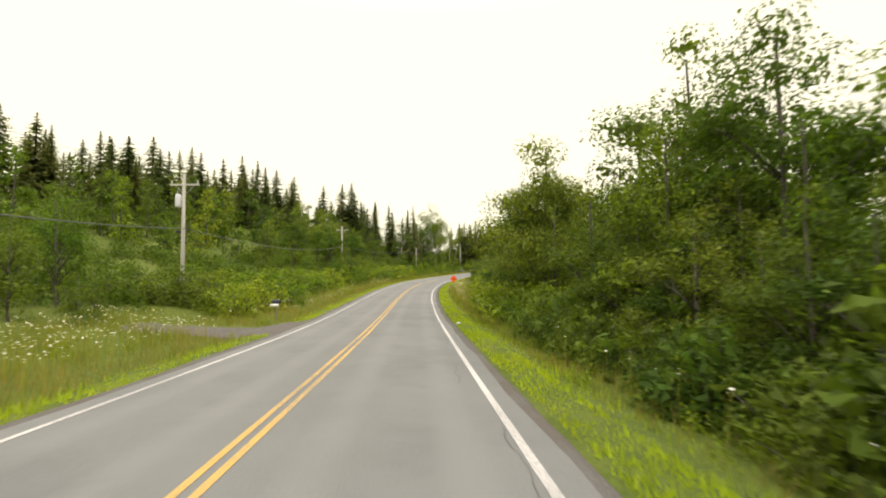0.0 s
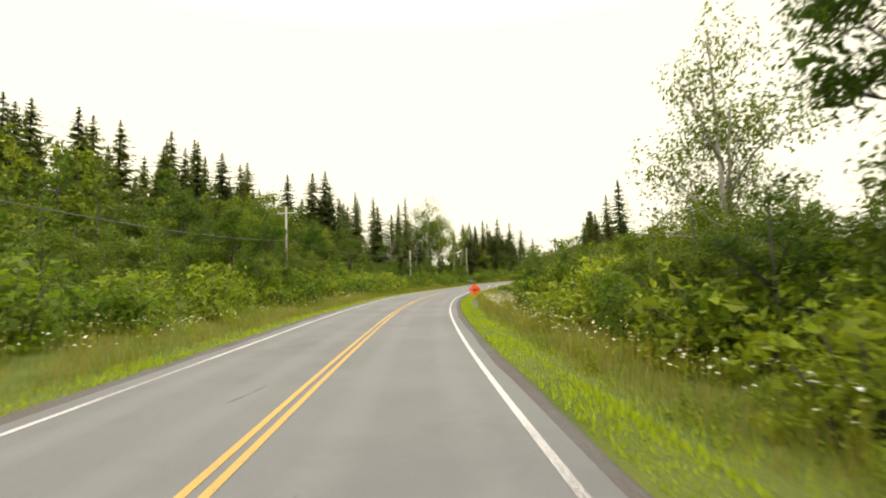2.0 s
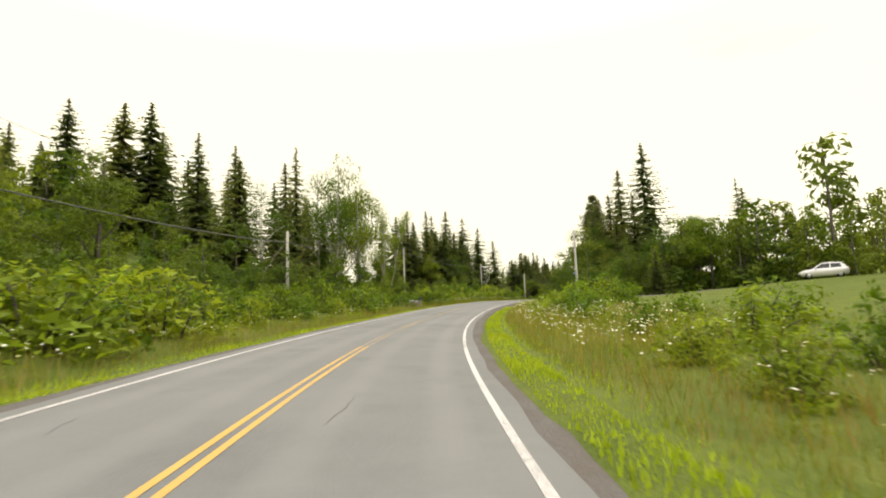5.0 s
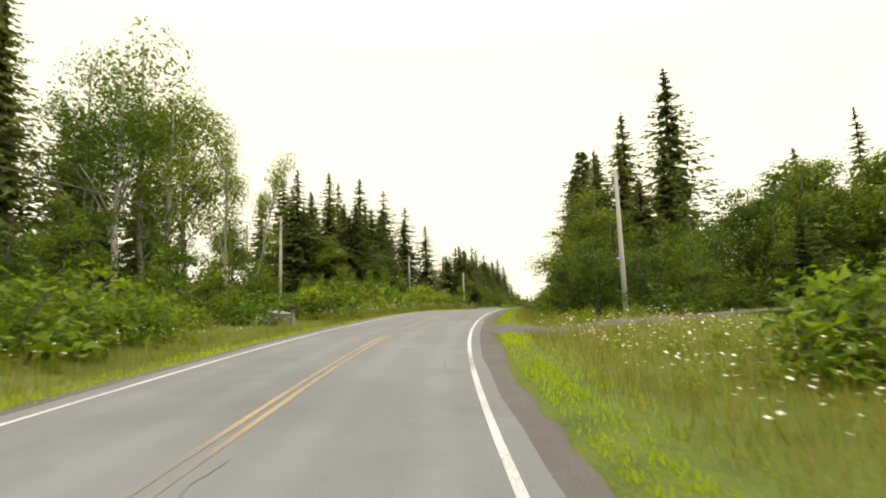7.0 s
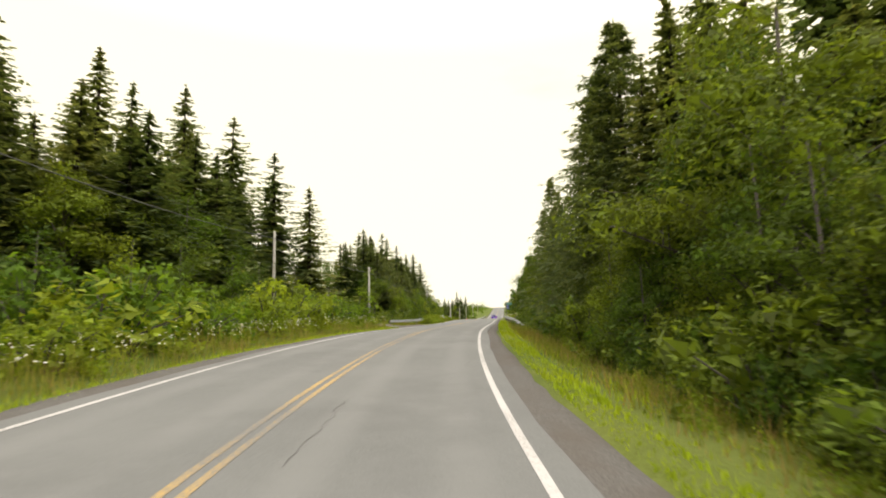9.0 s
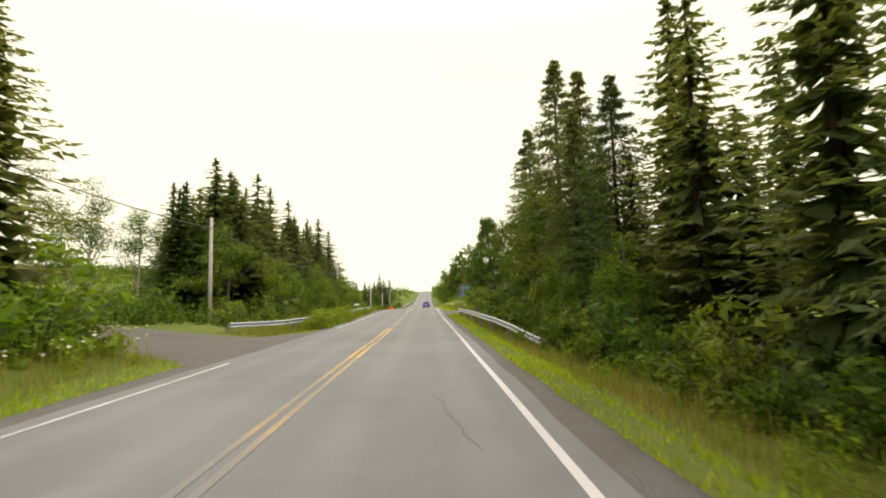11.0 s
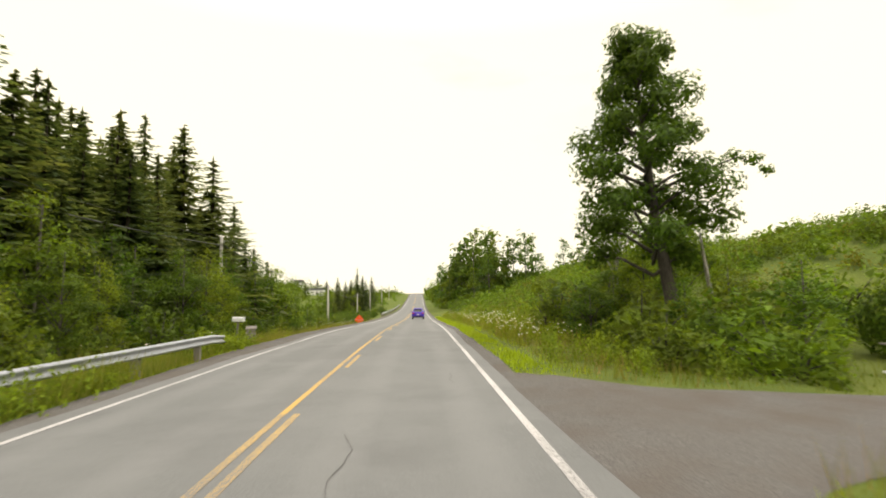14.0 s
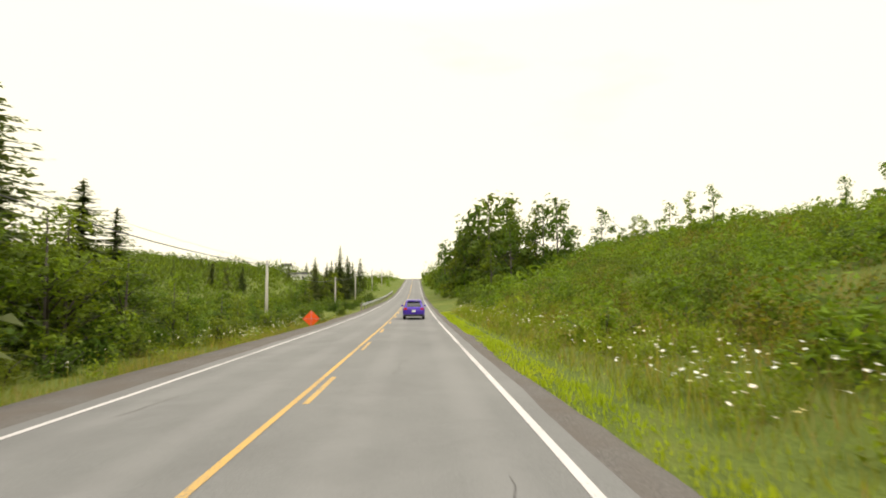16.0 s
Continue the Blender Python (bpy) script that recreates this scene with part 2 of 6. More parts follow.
# ---- plan: the road's middle line ----
ROAD = [(10.05, -59.2, -2.05), (-2.03, -0.42, -2.12), (-6.05, 19.18, -2.08), (-10.03, 38.77, -1.94), (-13.7, 58.43, -1.62),
        (-16.69, 78.21, -1.11), (-18.42, 98.13, -0.4), (-18.59, 118.12, 0.42), (-16.8, 138.03, 1.31), (-13.16, 157.68, 2.21),
        (-7.58, 176.88, 3.01), (-0.21, 195.46, 3.54), (8.24, 213.59, 3.86), (16.96, 231.58, 4.04), (25.64, 249.6, 4.16),
        (34.4, 267.58, 4.27), (38.68, 276.3, 4.32)]
END_DIR = Vector((0.4386, 0.8987))
ROAD_ON = [(20, -.22), (40, -.5), (62, -.68), (90, -.62), (140, 0.0), (220, 3.0), (300, 6.9), (345, 8.6), (400, 9.3), (600, 8.0), (900, 7.0)]
for ahead, z in ROAD_ON:
    ROAD.append((ROAD[16][0] + END_DIR.x * ahead, ROAD[16][1] + END_DIR.y * ahead, ROAD[16][2] + z))
# sideways slope of the surface, and the fall of the left lane from the crown, by way s
BANK = [(-60, -.019), (0, -.019), (41, -.036), (110, -.04), (140, -.035), (172, -.027), (224, -.021), (290, -.016), (360, 0), (900, 0)]
CROWN = [(-60, .042), (30, .042), (65, .0), (185, .0), (215, .042), (290, .042), (360, .02), (900, .02)]


def road_samples(step=2.0):
    """Points each step metres along a smooth line through ROAD, with their way s from the second point on."""
    ctrl = np.array(ROAD)
    way = np.r_[0, np.cumsum(np.hypot(*np.diff(ctrl[:, :2], axis=0).T))]
    slope = np.gradient(ctrl, way, axis=0)
    at = np.arange(0, way[-1], step)
    i = np.clip(np.searchsorted(way, at, side="right") - 1, 0, len(way) - 2)
    h = (way[i + 1] - way[i])[:, None]
    u = ((at - way[i])[:, None]) / h
    pts = ((2 * u**3 - 3 * u**2 + 1) * ctrl[i] + (u**3 - 2 * u**2 + u) * h * slope[i]
           + (3 * u**2 - 2 * u**3) * ctrl[i + 1] + (u**3 - u**2) * h * slope[i + 1])
    tan = np.gradient(pts[:, :2], at, axis=0)
    tan /= np.hypot(tan[:, 0], tan[:, 1])[:, None]
    return at - way[1], pts, tan


S_ALL, P_ALL, T_ALL = road_samples()

# cross section: height over the road's level at these distances from its middle, by way s
LATS = [0, 4.1, 4.8, 7, 12, 25, 50, 100, 170]
LEFT = [(-60, -.5, -.6, .5, 4, 10, 12), (0, -.5, -.6, .5, 4, 12, 14), (35, -.4, -.2, 1.5, 6, 15, 18), (60, -.2, .5, 3, 9, 19, 22), (100, -.1, 1.0, 4.5, 13, 21, 24),
        (140, -.2, .5, 3.8, 13, 21, 24), (185, -.2, .4, 2.5, 9, 15, 16), (220, 0, .8, 2, 4, 7, 8), (250, -.4, 0, .8, 1.5, 3, 4),
        (290, -.5, -.6, -1, -2, -3, -2), (335, -1.0, -1.1, -2, -4, -3, 0), (400, -.6, -1, -2, -3, -2, 1), (480, 0, 0, -1, -2, 1, 5),
        (640, 0, 0, 0, 1, 4, 9), (900, 0, 0, 1, 3, 8, 13), (1200, 0, 0, 1, 3, 8, 13)]
RIGHT = [(-60, -.5, -.4, 0, 0, 0, 0), (0, -.5, -.4, 0, 0, 0, 0), (90, -.4, -.3, 0, 1, 2, 3), (120, -.2, .2, 1.5, 3.5, 6, 8),
         (165, -.3, 0, .5, 2, 4, 6), (200, -.5, -.5, 0, 1, 3, 5), (235, -1, -1.5, -1.5, 0, 3, 6), (256, -.3, -.6, -.3, 2, 6, 9),
         (264, -.25, -.6, -.6, 3.5, 10, 13), (279, 0, -.2, .2, 6, 13, 16), (290, .1, 1.0, 3.9, 9.2, 14, 17), (400, .2, 1.8, 6, 12.5, 17, 20), (500, 0, 1, 3, 6, 10, 12),
         (640, 0, 0, 0, 2, 4, 6), (1200, 0, 0, 0, 2, 4, 6)]


# by way s: fall or rise of the surface against the plan, its added sideways slope, and how far the lanes lie to the right of the plan's line
TRIM_Z = [(-60, .15), (0, .2), (12, .012), (24, -.146), (36, -.21), (48, -.134), (60, -.035), (72, .089), (84, .16), (96, .184), (108, .136), (120, .055), (132, -.022), (144, -.06),
          (156, .004), (168, .052), (180, .139), (192, .239), (204, .233), (216, .139), (228, .03), (240, -.021), (252, -.017), (264, .089), (276, .128), (288, .081), (300, .007), (320, -.04), (350, 0)]
TRIM_BANK = [(0, .010), (48, .008), (72, .004), (96, .003), (144, .007), (180, .006), (204, .003), (264, .002), (300, 0)]
TRIM_LAT = [(0, -.143), (48, -.121), (84, -.111), (108, -.171), (132, -.252), (156, -.314), (180, -.306), (192, -.269), (204, -.188), (216, -.095), (228, -.036), (252, -.091), (276, -.07), (300, 0)]


def trim(table, s):
    return float(np.interp(s, [r[0] for r in table], [r[1] for r in table]))


def lean_of(s, lat):
    """Height of the road's surface over its middle."""
    h = lat * (trim(BANK, s) + trim(TRIM_BANK, s)) + trim(TRIM_Z, s)
    return h if lat > 0 else h + lat * trim(CROWN, s)


def rise(s, lat):
    """Height of the ground over the road's level."""
    table = LEFT if lat < 0 else RIGHT
    keys = [r[0] for r in table]
    hs = [-0.12, -0.12, -0.04] + [float(np.interp(s, keys, [r[k] for r in table])) for k in range(1, 7)]
    a = abs(lat)
    h = float(np.interp(a, LATS, hs)) + lean_of(s, max(-4.2, min(4.2, lat))) * max(0.0, min(1.0, (16 - a) / 11.8))
    if a > 5:
        k = min(1.0, (a - 5) / 6)
        h += k * (0.18 * noise.noise(Vector((s * 0.21, lat * 0.21, 3.0))) + min(a, 60) * 0.012 * noise.noise(Vector((s * 0.045, lat * 0.045, 8.0))))
    return h


def at_road(s):
    x, y, z = (float(np.interp(s, S_ALL, P_ALL[:, k])) for k in range(3))
    tx, ty = (float(np.interp(s, S_ALL, T_ALL[:, k])) for k in range(2))
    return Vector((x, y, z)), Vector((tx, ty, 0)).normalized()


def place(s, lat, up=0.0, on_road=False):
    """World point at way s, lat metres right of the road's middle, up metres over the ground there."""
    p, t = at_road(s)
    q = p + Vector((t.y, -t.x, 0)) * (lat + trim(TRIM_LAT, s) if on_road else lat)
    q.z = p.z + (lean_of(s, lat) if on_road else rise(s, lat)) + up
    return q


def heading(s):
    """Turn about z, in degrees, that brings +y along the road."""
    _, t = at_road(s)
    return math.degrees(math.atan2(-t.x, t.y))


# ---- building helpers ----


def mesh_of(name, verts, faces, mat, smooth=False):
    me = bpy.data.meshes.new(name)
    me.from_pydata([tuple(v) for v in verts], [], faces)
    me.materials.append(mat)
    if smooth:
        me.shade_smooth()
    me.update()
    return me


def quick_mesh(name, verts, sides, mat):
    """A mesh of separate faces with the same number of sides, from an array of corners."""
    me = bpy.data.meshes.new(name)
    v = np.asarray(verts, dtype=np.float32).reshape(-1, 3)
    n = len(v)
    me.vertices.add(n)
    me.vertices.foreach_set("co", v.ravel())
    me.loops.add(n)
    me.loops.foreach_set("vertex_index", np.arange(n, dtype=np.int32))
    me.polygons.add(n // sides)
    me.polygons.foreach_set("loop_start", np.arange(0, n, sides, dtype=np.int32))
    me.polygons.foreach_set("loop_total", np.full(n // sides, sides, dtype=np.int32))
    me.materials.append(mat)
    me.update(calc_edges=True)
    return me


def part(name, data, mat, parent, label=""):
    """Link a bmesh or a mesh as one object under a thing or a part."""
    if isinstance(data, bmesh.types.BMesh):
        me = bpy.data.meshes.new(name)
        data.to_mesh(me)
        data.free()
        me.materials.append(mat)
    else:
        me = data
    ob = new(name, me)
    ob.parent = parent
    return tagged(ob, label)


def thing(name, m, label, category, group="", kind=""):
    ob = new(name)
    ob.matrix_basis = m
    ob.empty_display_size = 0.2
    return tagged(ob, label, category, group, kind)


def box(bm, size, at=(0, 0, 0), turn=None, bevel=0.0):
    m = Matrix.Translation(at) @ (turn or Matrix()) @ Matrix.Diagonal((*size, 1))
    made = bmesh.ops.create_cube(bm, size=1, matrix=m)["verts"]
    if bevel:
        edges = list({e for v in made for e in v.link_edges})
        bmesh.ops.bevel(bm, geom=edges, offset=bevel, segments=2, affect="EDGES", profile=0.7)
    return bm


def tube(pts, radii, sides=8):
    """Verts and faces of a round bar along pts."""
    verts, faces = [], []
    for i, p in enumerate(pts):
        a, b = Vector(pts[max(i - 1, 0)]), Vector(pts[min(i + 1, len(pts) - 1)])
        d = (b - a).normalized()
        u = d.cross(Vector((0.3, 0.9, 0.2))).normalized()
        w = d.cross(u)
        for k in range(sides):
            t = 2 * math.pi * k / sides
            verts.append(Vector(p) + (u * math.cos(t) + w * math.sin(t)) * radii[i])
    for i in range(len(pts) - 1):
        for k in range(sides):
            k2 = (k + 1) % sides
            faces.append((i * sides + k, i * sides + k2, (i + 1) * sides + k2, (i + 1) * sides + k))
    n = len(pts) - 1
    faces.append(tuple(range(sides))[::-1])
    faces.append(tuple(n * sides + k for k in range(sides)))
    return verts, faces


def tubes(groups, sides=6):
    verts, faces = [], []
    for pts, radii in groups:
        v, f = tube(pts, radii, sides)
        faces += [tuple(i + len(verts) for i in q) for q in f]
        verts += v
    return verts, faces


# ---- ground, road, markings ----


def far_rise(s, lat):
    """Hills beyond the near strip: a wooded ridge on the left ahead, else slowly falling land."""
    d = abs(lat) - 170
    ridge = 17 * math.exp(-((s - 850) / 330) ** 2) * min(1.0, d / 130) if lat < 0 else 0
    return ridge - 4 * d / 600


def ground_sheet():
    near = [4.1, 4.8, 5.6, 7, 8.5, 10, 12, 15, 18, 22, 27, 33, 40, 50, 62, 78, 100, 130, 170]
    far = [300, 700, 2500]
    lats = [-v for v in far[::-1]] + [-v for v in near[::-1]] + [-2.0, 0, 2.0] + near + far
    rows = list(range(-60, 480, 3)) + list(range(480, 1180, 20)) + [1180]
    mean = Vector((math.sin(radians(8)), math.cos(radians(8)), 0))
    side = Vector((mean.y, -mean.x, 0))
    verts, faces = [], []
    for s in rows:
        base, t = at_road(s)
        for lat in lats:
            edge = max(-170, min(170, lat))
            q = base + Vector((t.y, -t.x, 0)) * edge
            q.z = base.z + rise(s, edge)
            if edge != lat:
                q = q + side * (lat - edge)
                q.z += far_rise(s, lat)
            verts.append(q)
    # the sheet runs on behind and ahead
    n = len(lats)
    for i in range(len(rows) - 1):
        for k in range(n - 1):
            faces.append((i * n + k, i * n + k + 1, (i + 1) * n + k + 1, (i + 1) * n + k))
    for first, sgn in ((0, -1), ((len(rows) - 1) * n, 1)):
        start = len(verts)
        for k in range(n):
            q = Vector(verts[first + k]) + mean * sgn * 2500
            q.z -= 6
            verts.append(q)
        for k in range(n - 1):
            quad = (first + k, first + k + 1, start + k + 1, start + k)
            faces.append(quad if sgn > 0 else quad[::-1])
    ob = new("ground", mesh_of("ground", verts, faces, GROUND, True))
    tagged(ob, "grassy uneven ground with weeds beside the road", "ground", kind="structure")


def ribbon(name, s0, s1, a, b, up, mat, step=2.0):
    """A strip along the road between two distances from its middle."""
    verts, faces = [], []
    n = max(2, int((s1 - s0) / step) + 1)
    for i in range(n):
        s = s0 + (s1 - s0) * i / (n - 1)
        for lat in (a, b):
            verts.append(place(s, lat, up, True))
    for i in range(n - 1):
        faces.append((2 * i, 2 * i + 1, 2 * i + 3, 2 * i + 2))
    return mesh_of(name, verts, faces, mat)


ground_sheet()

# asphalt as a slab with a rounded crown and ragged edges
def asphalt_slab():
    lats = [-4.12, -4.0, -2.0, 0, 2.0, 3.92, 4.02]
    rows = [-60 + 2 * i for i in range(270)] + list(range(480, 1100, 10))
    verts, faces = [], []
    for s in rows:
        for lat in lats:
            w = 0.10 * noise.noise(Vector((s * 0.3, lat, 1.7))) + 0.06 * noise.noise(Vector((s * 1.1, lat, 4.7))) if abs(lat) > 3.9 else 0.0
            verts.append(place(s, lat + w, -0.16 if lat < -4.05 or lat > 4 else 0.0, True))
    n = len(lats)
    for i in range(len(rows) - 1):
        for k in range(n - 1):
            faces.append((i * n + k, i * n + k + 1, (i + 1) * n + k + 1, (i + 1) * n + k))
    me = mesh_of("road", verts, faces, ASPHALT, False)
    across = me.attributes.new("across", "FLOAT", "POINT")
    across.data.foreach_set("value", [abs(lats[i % n]) for i in range(len(verts))])
    return me


road = tagged(new("road", asphalt_slab()), "two-lane grey asphalt road with worn yellow and white lines", "road", kind="structure")
for sgn in (-1, 1):
    stretches = ((-55, 700),) if sgn > 0 else ((-55, 222), (240, 700))
    for s0, s1 in stretches:
        part("edge_line", ribbon("edge_line", s0, s1, sgn * 3.52 - 0.062, sgn * 3.52 + 0.062, 0.006, WHITE_PAINT), WHITE_PAINT, road, "worn white edge line")
for s0, s1, mat in ((-55, 118, YELLOW_PAINT), (118, 222, FADED_YELLOW), (222, 237, YELLOW_PAINT), (237, 245, LOST_YELLOW), (245, 266, FADED_YELLOW), (266, 700, YELLOW_PAINT)):
    part("centre_line", ribbon("centre_line", s0, s1, -0.165, -0.058, 0.006, mat), mat, road, "worn solid yellow centre line")
    if s1 < 700:
        part("centre_line", ribbon("centre_line", s0, s1, 0.058, 0.165, 0.006, mat), mat, road, "worn solid yellow centre line")
for i in range(28):
    s = 271.5 + 9.0 * i
    part("centre_dash", ribbon("centre_dash", s, s + 3.0, 0.058, 0.165, 0.006, YELLOW_PAINT, 1.0), YELLOW_PAINT, road, "broken yellow centre line")


def crack(s, lat, length, bend):
    rnd = random.Random(int(s * 7 + lat * 13))
    verts, faces = [], []
    n = max(4, int(length / 0.25))
    off = 0.0
    for i in range(n + 1):
        off += rnd.uniform(-0.07, 0.07) + bend * 0.25
        w = 0.003 + 0.009 * rnd.random() * (0 if i in (0, n) else 1)
        for d in (-w, w):
            verts.append(place(s + length * i / n, lat + off + d, 0.005, True))
    for i in range(n):
        faces.append((2 * i, 2 * i + 1, 2 * i + 3, 2 * i + 2))
    part("crack", mesh_of("crack", verts, faces, CRACK), CRACK, road, "dark crack in the asphalt")


rnd = random.Random(11)
for s in range(2, 330, 8):
    crack(s + rnd.uniform(0, 4), rnd.choice((0.8, 1.2, 2.6, 2.9, 3.1)) + rnd.uniform(-0.2, 0.2), rnd.uniform(1.2, 4.5), rnd.uniform(-0.08, 0.08))
    if rnd.random() < 0.4:
        crack(s, rnd.uniform(-3.0, -0.5), rnd.uniform(0.8, 3), rnd.uniform(-0.15, 0.15))


# width of the gravel beside the asphalt, by way s
WIDTHS = {-1: ((0, 60, 150, 180, 230, 262, 280, 300, 345, 400), (.2, .25, .15, .5, .5, .15, 1.1, 1.3, .9, .4)),
          1: ((0, 40, 70, 95, 165, 205, 235, 255, 275, 345, 400), (.05, .1, .15, .05, .4, .4, .1, .1, .3, .3, .3))}


def shoulder(sgn):
    verts, faces = [], []
    rows = list(range(-60, 480, 1)) + list(range(480, 900, 10))
    for s in rows:
        wide = float(np.interp(s, *WIDTHS[sgn])) + 0.30 * noise.noise(Vector((s * 0.12, sgn * 9.0, 2.0))) + 0.12 * noise.noise(Vector((s * 0.9, sgn * 5.0, 6.0)))
        inner = 3.95 if sgn < 0 else 3.85
        for lat, up in ((inner, -0.035), (inner + 0.2 + wide * 0.5, -0.012), (inner + 0.25 + max(wide, 0.05), -0.02), (inner + 0.37 + max(wide, 0.05), -0.24)):
            verts.append(place(s, sgn * lat, up, True))
    for i in range(len(rows) - 1):
        for k in range(3):
            q = (4 * i + k, 4 * i + k + 1, 4 * i + k + 5, 4 * i + k + 4)
            faces.append(q if sgn > 0 else q[::-1])
    ob = new("shoulder", mesh_of("shoulder", verts, faces, GRAVEL, True))
    tagged(ob, "narrow brown gravel shoulder along the asphalt", "shoulder", kind="structure")


shoulder(-1)
shoulder(1)


def driveway(s, sgn, width, length, flare, skew=0.0):
    """A gravel drive that leaves the road at way s."""
    verts, faces = [], []
    n = int(length / 0.8)
    for i in range(n + 1):
        d = 3.5 + (length + 0.4) * i / n
        half = width / 2 + flare * math.exp(-max(d - 3.9, 0) / 2.2)
        for k in range(7):
            u = -1 + k / 3
            wob = 0.25 * noise.noise(Vector((d * 0.5, u * 3, s)))
            lat = sgn * d
            p = place(s + skew * (d - 4) + u * half + (wob if abs(u) == 1 else 0), lat)
            ramp_up = max(0.0, min(1.0, (d - 3.9) / 1.5))
            edge_drop = 0.06 if abs(u) == 1 else 0
            p.z += (0.085 - 0.02 * ramp_up) + (0.05 if abs(u) < 0.9 else 0) * ramp_up - edge_drop
            verts.append(p)
    for i in range(n):
        for k in range(6):
            q = (7 * i + k, 7 * i + k + 1, 7 * i + k + 8, 7 * i + k + 7)
            faces.append(q if sgn < 0 else q[::-1])
    ob = new("driveway", mesh_of("driveway", verts, faces, GRAVEL, True))
    tagged(ob, "gravel driveway joining the asphalt road", "driveway", kind="structure")


DRIVES = [(28.5, -1, 4.0, 9, 3.0, 0.1), (163.4, 1, 3.2, 30, 2.0, 0.05), (229.8, -1, 8.5, 22, 5.5, 0.1),
          (266, 1, 4.0, 30, 3.5, 0.1)]
for d in DRIVES:
    driveway(*d)


def worn_track():
    """A bare stony track in the verge beside the asphalt."""
    verts, faces = [], []
    n = 24
    for i in range(n + 1):
        s = 83 + 11 * i / n
        wide = 0.34 * math.sin(math.pi * (0.06 + 0.88 * i / n)) ** 0.6
        mid = 5.5 + 0.25 * noise.noise(Vector((s * 0.3, 2.0, 1.0)))
        for u, up in ((-1, 0.0), (-0.5, 0.05), (0.5, 0.05), (1, 0.0)):
            verts.append(place(s, mid + u * wide * (1 + 0.4 * noise.noise(Vector((s * 0.9, u * 5, 0)))), up))
    for i in range(n):
        for k in range(3):
            faces.append((4 * i + k, 4 * i + k + 1, 4 * i + k + 5, 4 * i + k + 4))
    tagged(new("worn_track", mesh_of("worn_track", verts, faces, GRAVEL, True)), "bare grey gravel track in the grass verge", "track", kind="structure")


worn_track()


def on_drive(s, lat, room=0.6):
    if 84 < s < 93 and 5.32 < lat < 5.68 or 166 < s < 171 and -10.1 < lat < -6.2:
        return True
    for ds, sgn, width, length, flare, skew in DRIVES:
        d = abs(lat)
        if lat * sgn > 0 and d < 3.9 + length:
            if abs(s - ds - skew * (d - 4)) < width / 2 + flare * math.exp(-(d - 3.9) / 2.2) + room:
                return True
    return False


# ---- plants ----
TEMPLATES = {}


def spawn(key, build, m):
    """The first of its kind is built, the others are copies that share its meshes."""
    if key not in TEMPLATES:
        TEMPLATES[key] = build()
        TEMPLATES[key].matrix_basis = m
        return TEMPLATES[key]
    ob = TEMPLATES[key]
    return copy_thing(ob, m @ Matrix.Diagonal((1 / ob.scale.x, 1 / ob.scale.y, 1 / ob.scale.z, 1)))


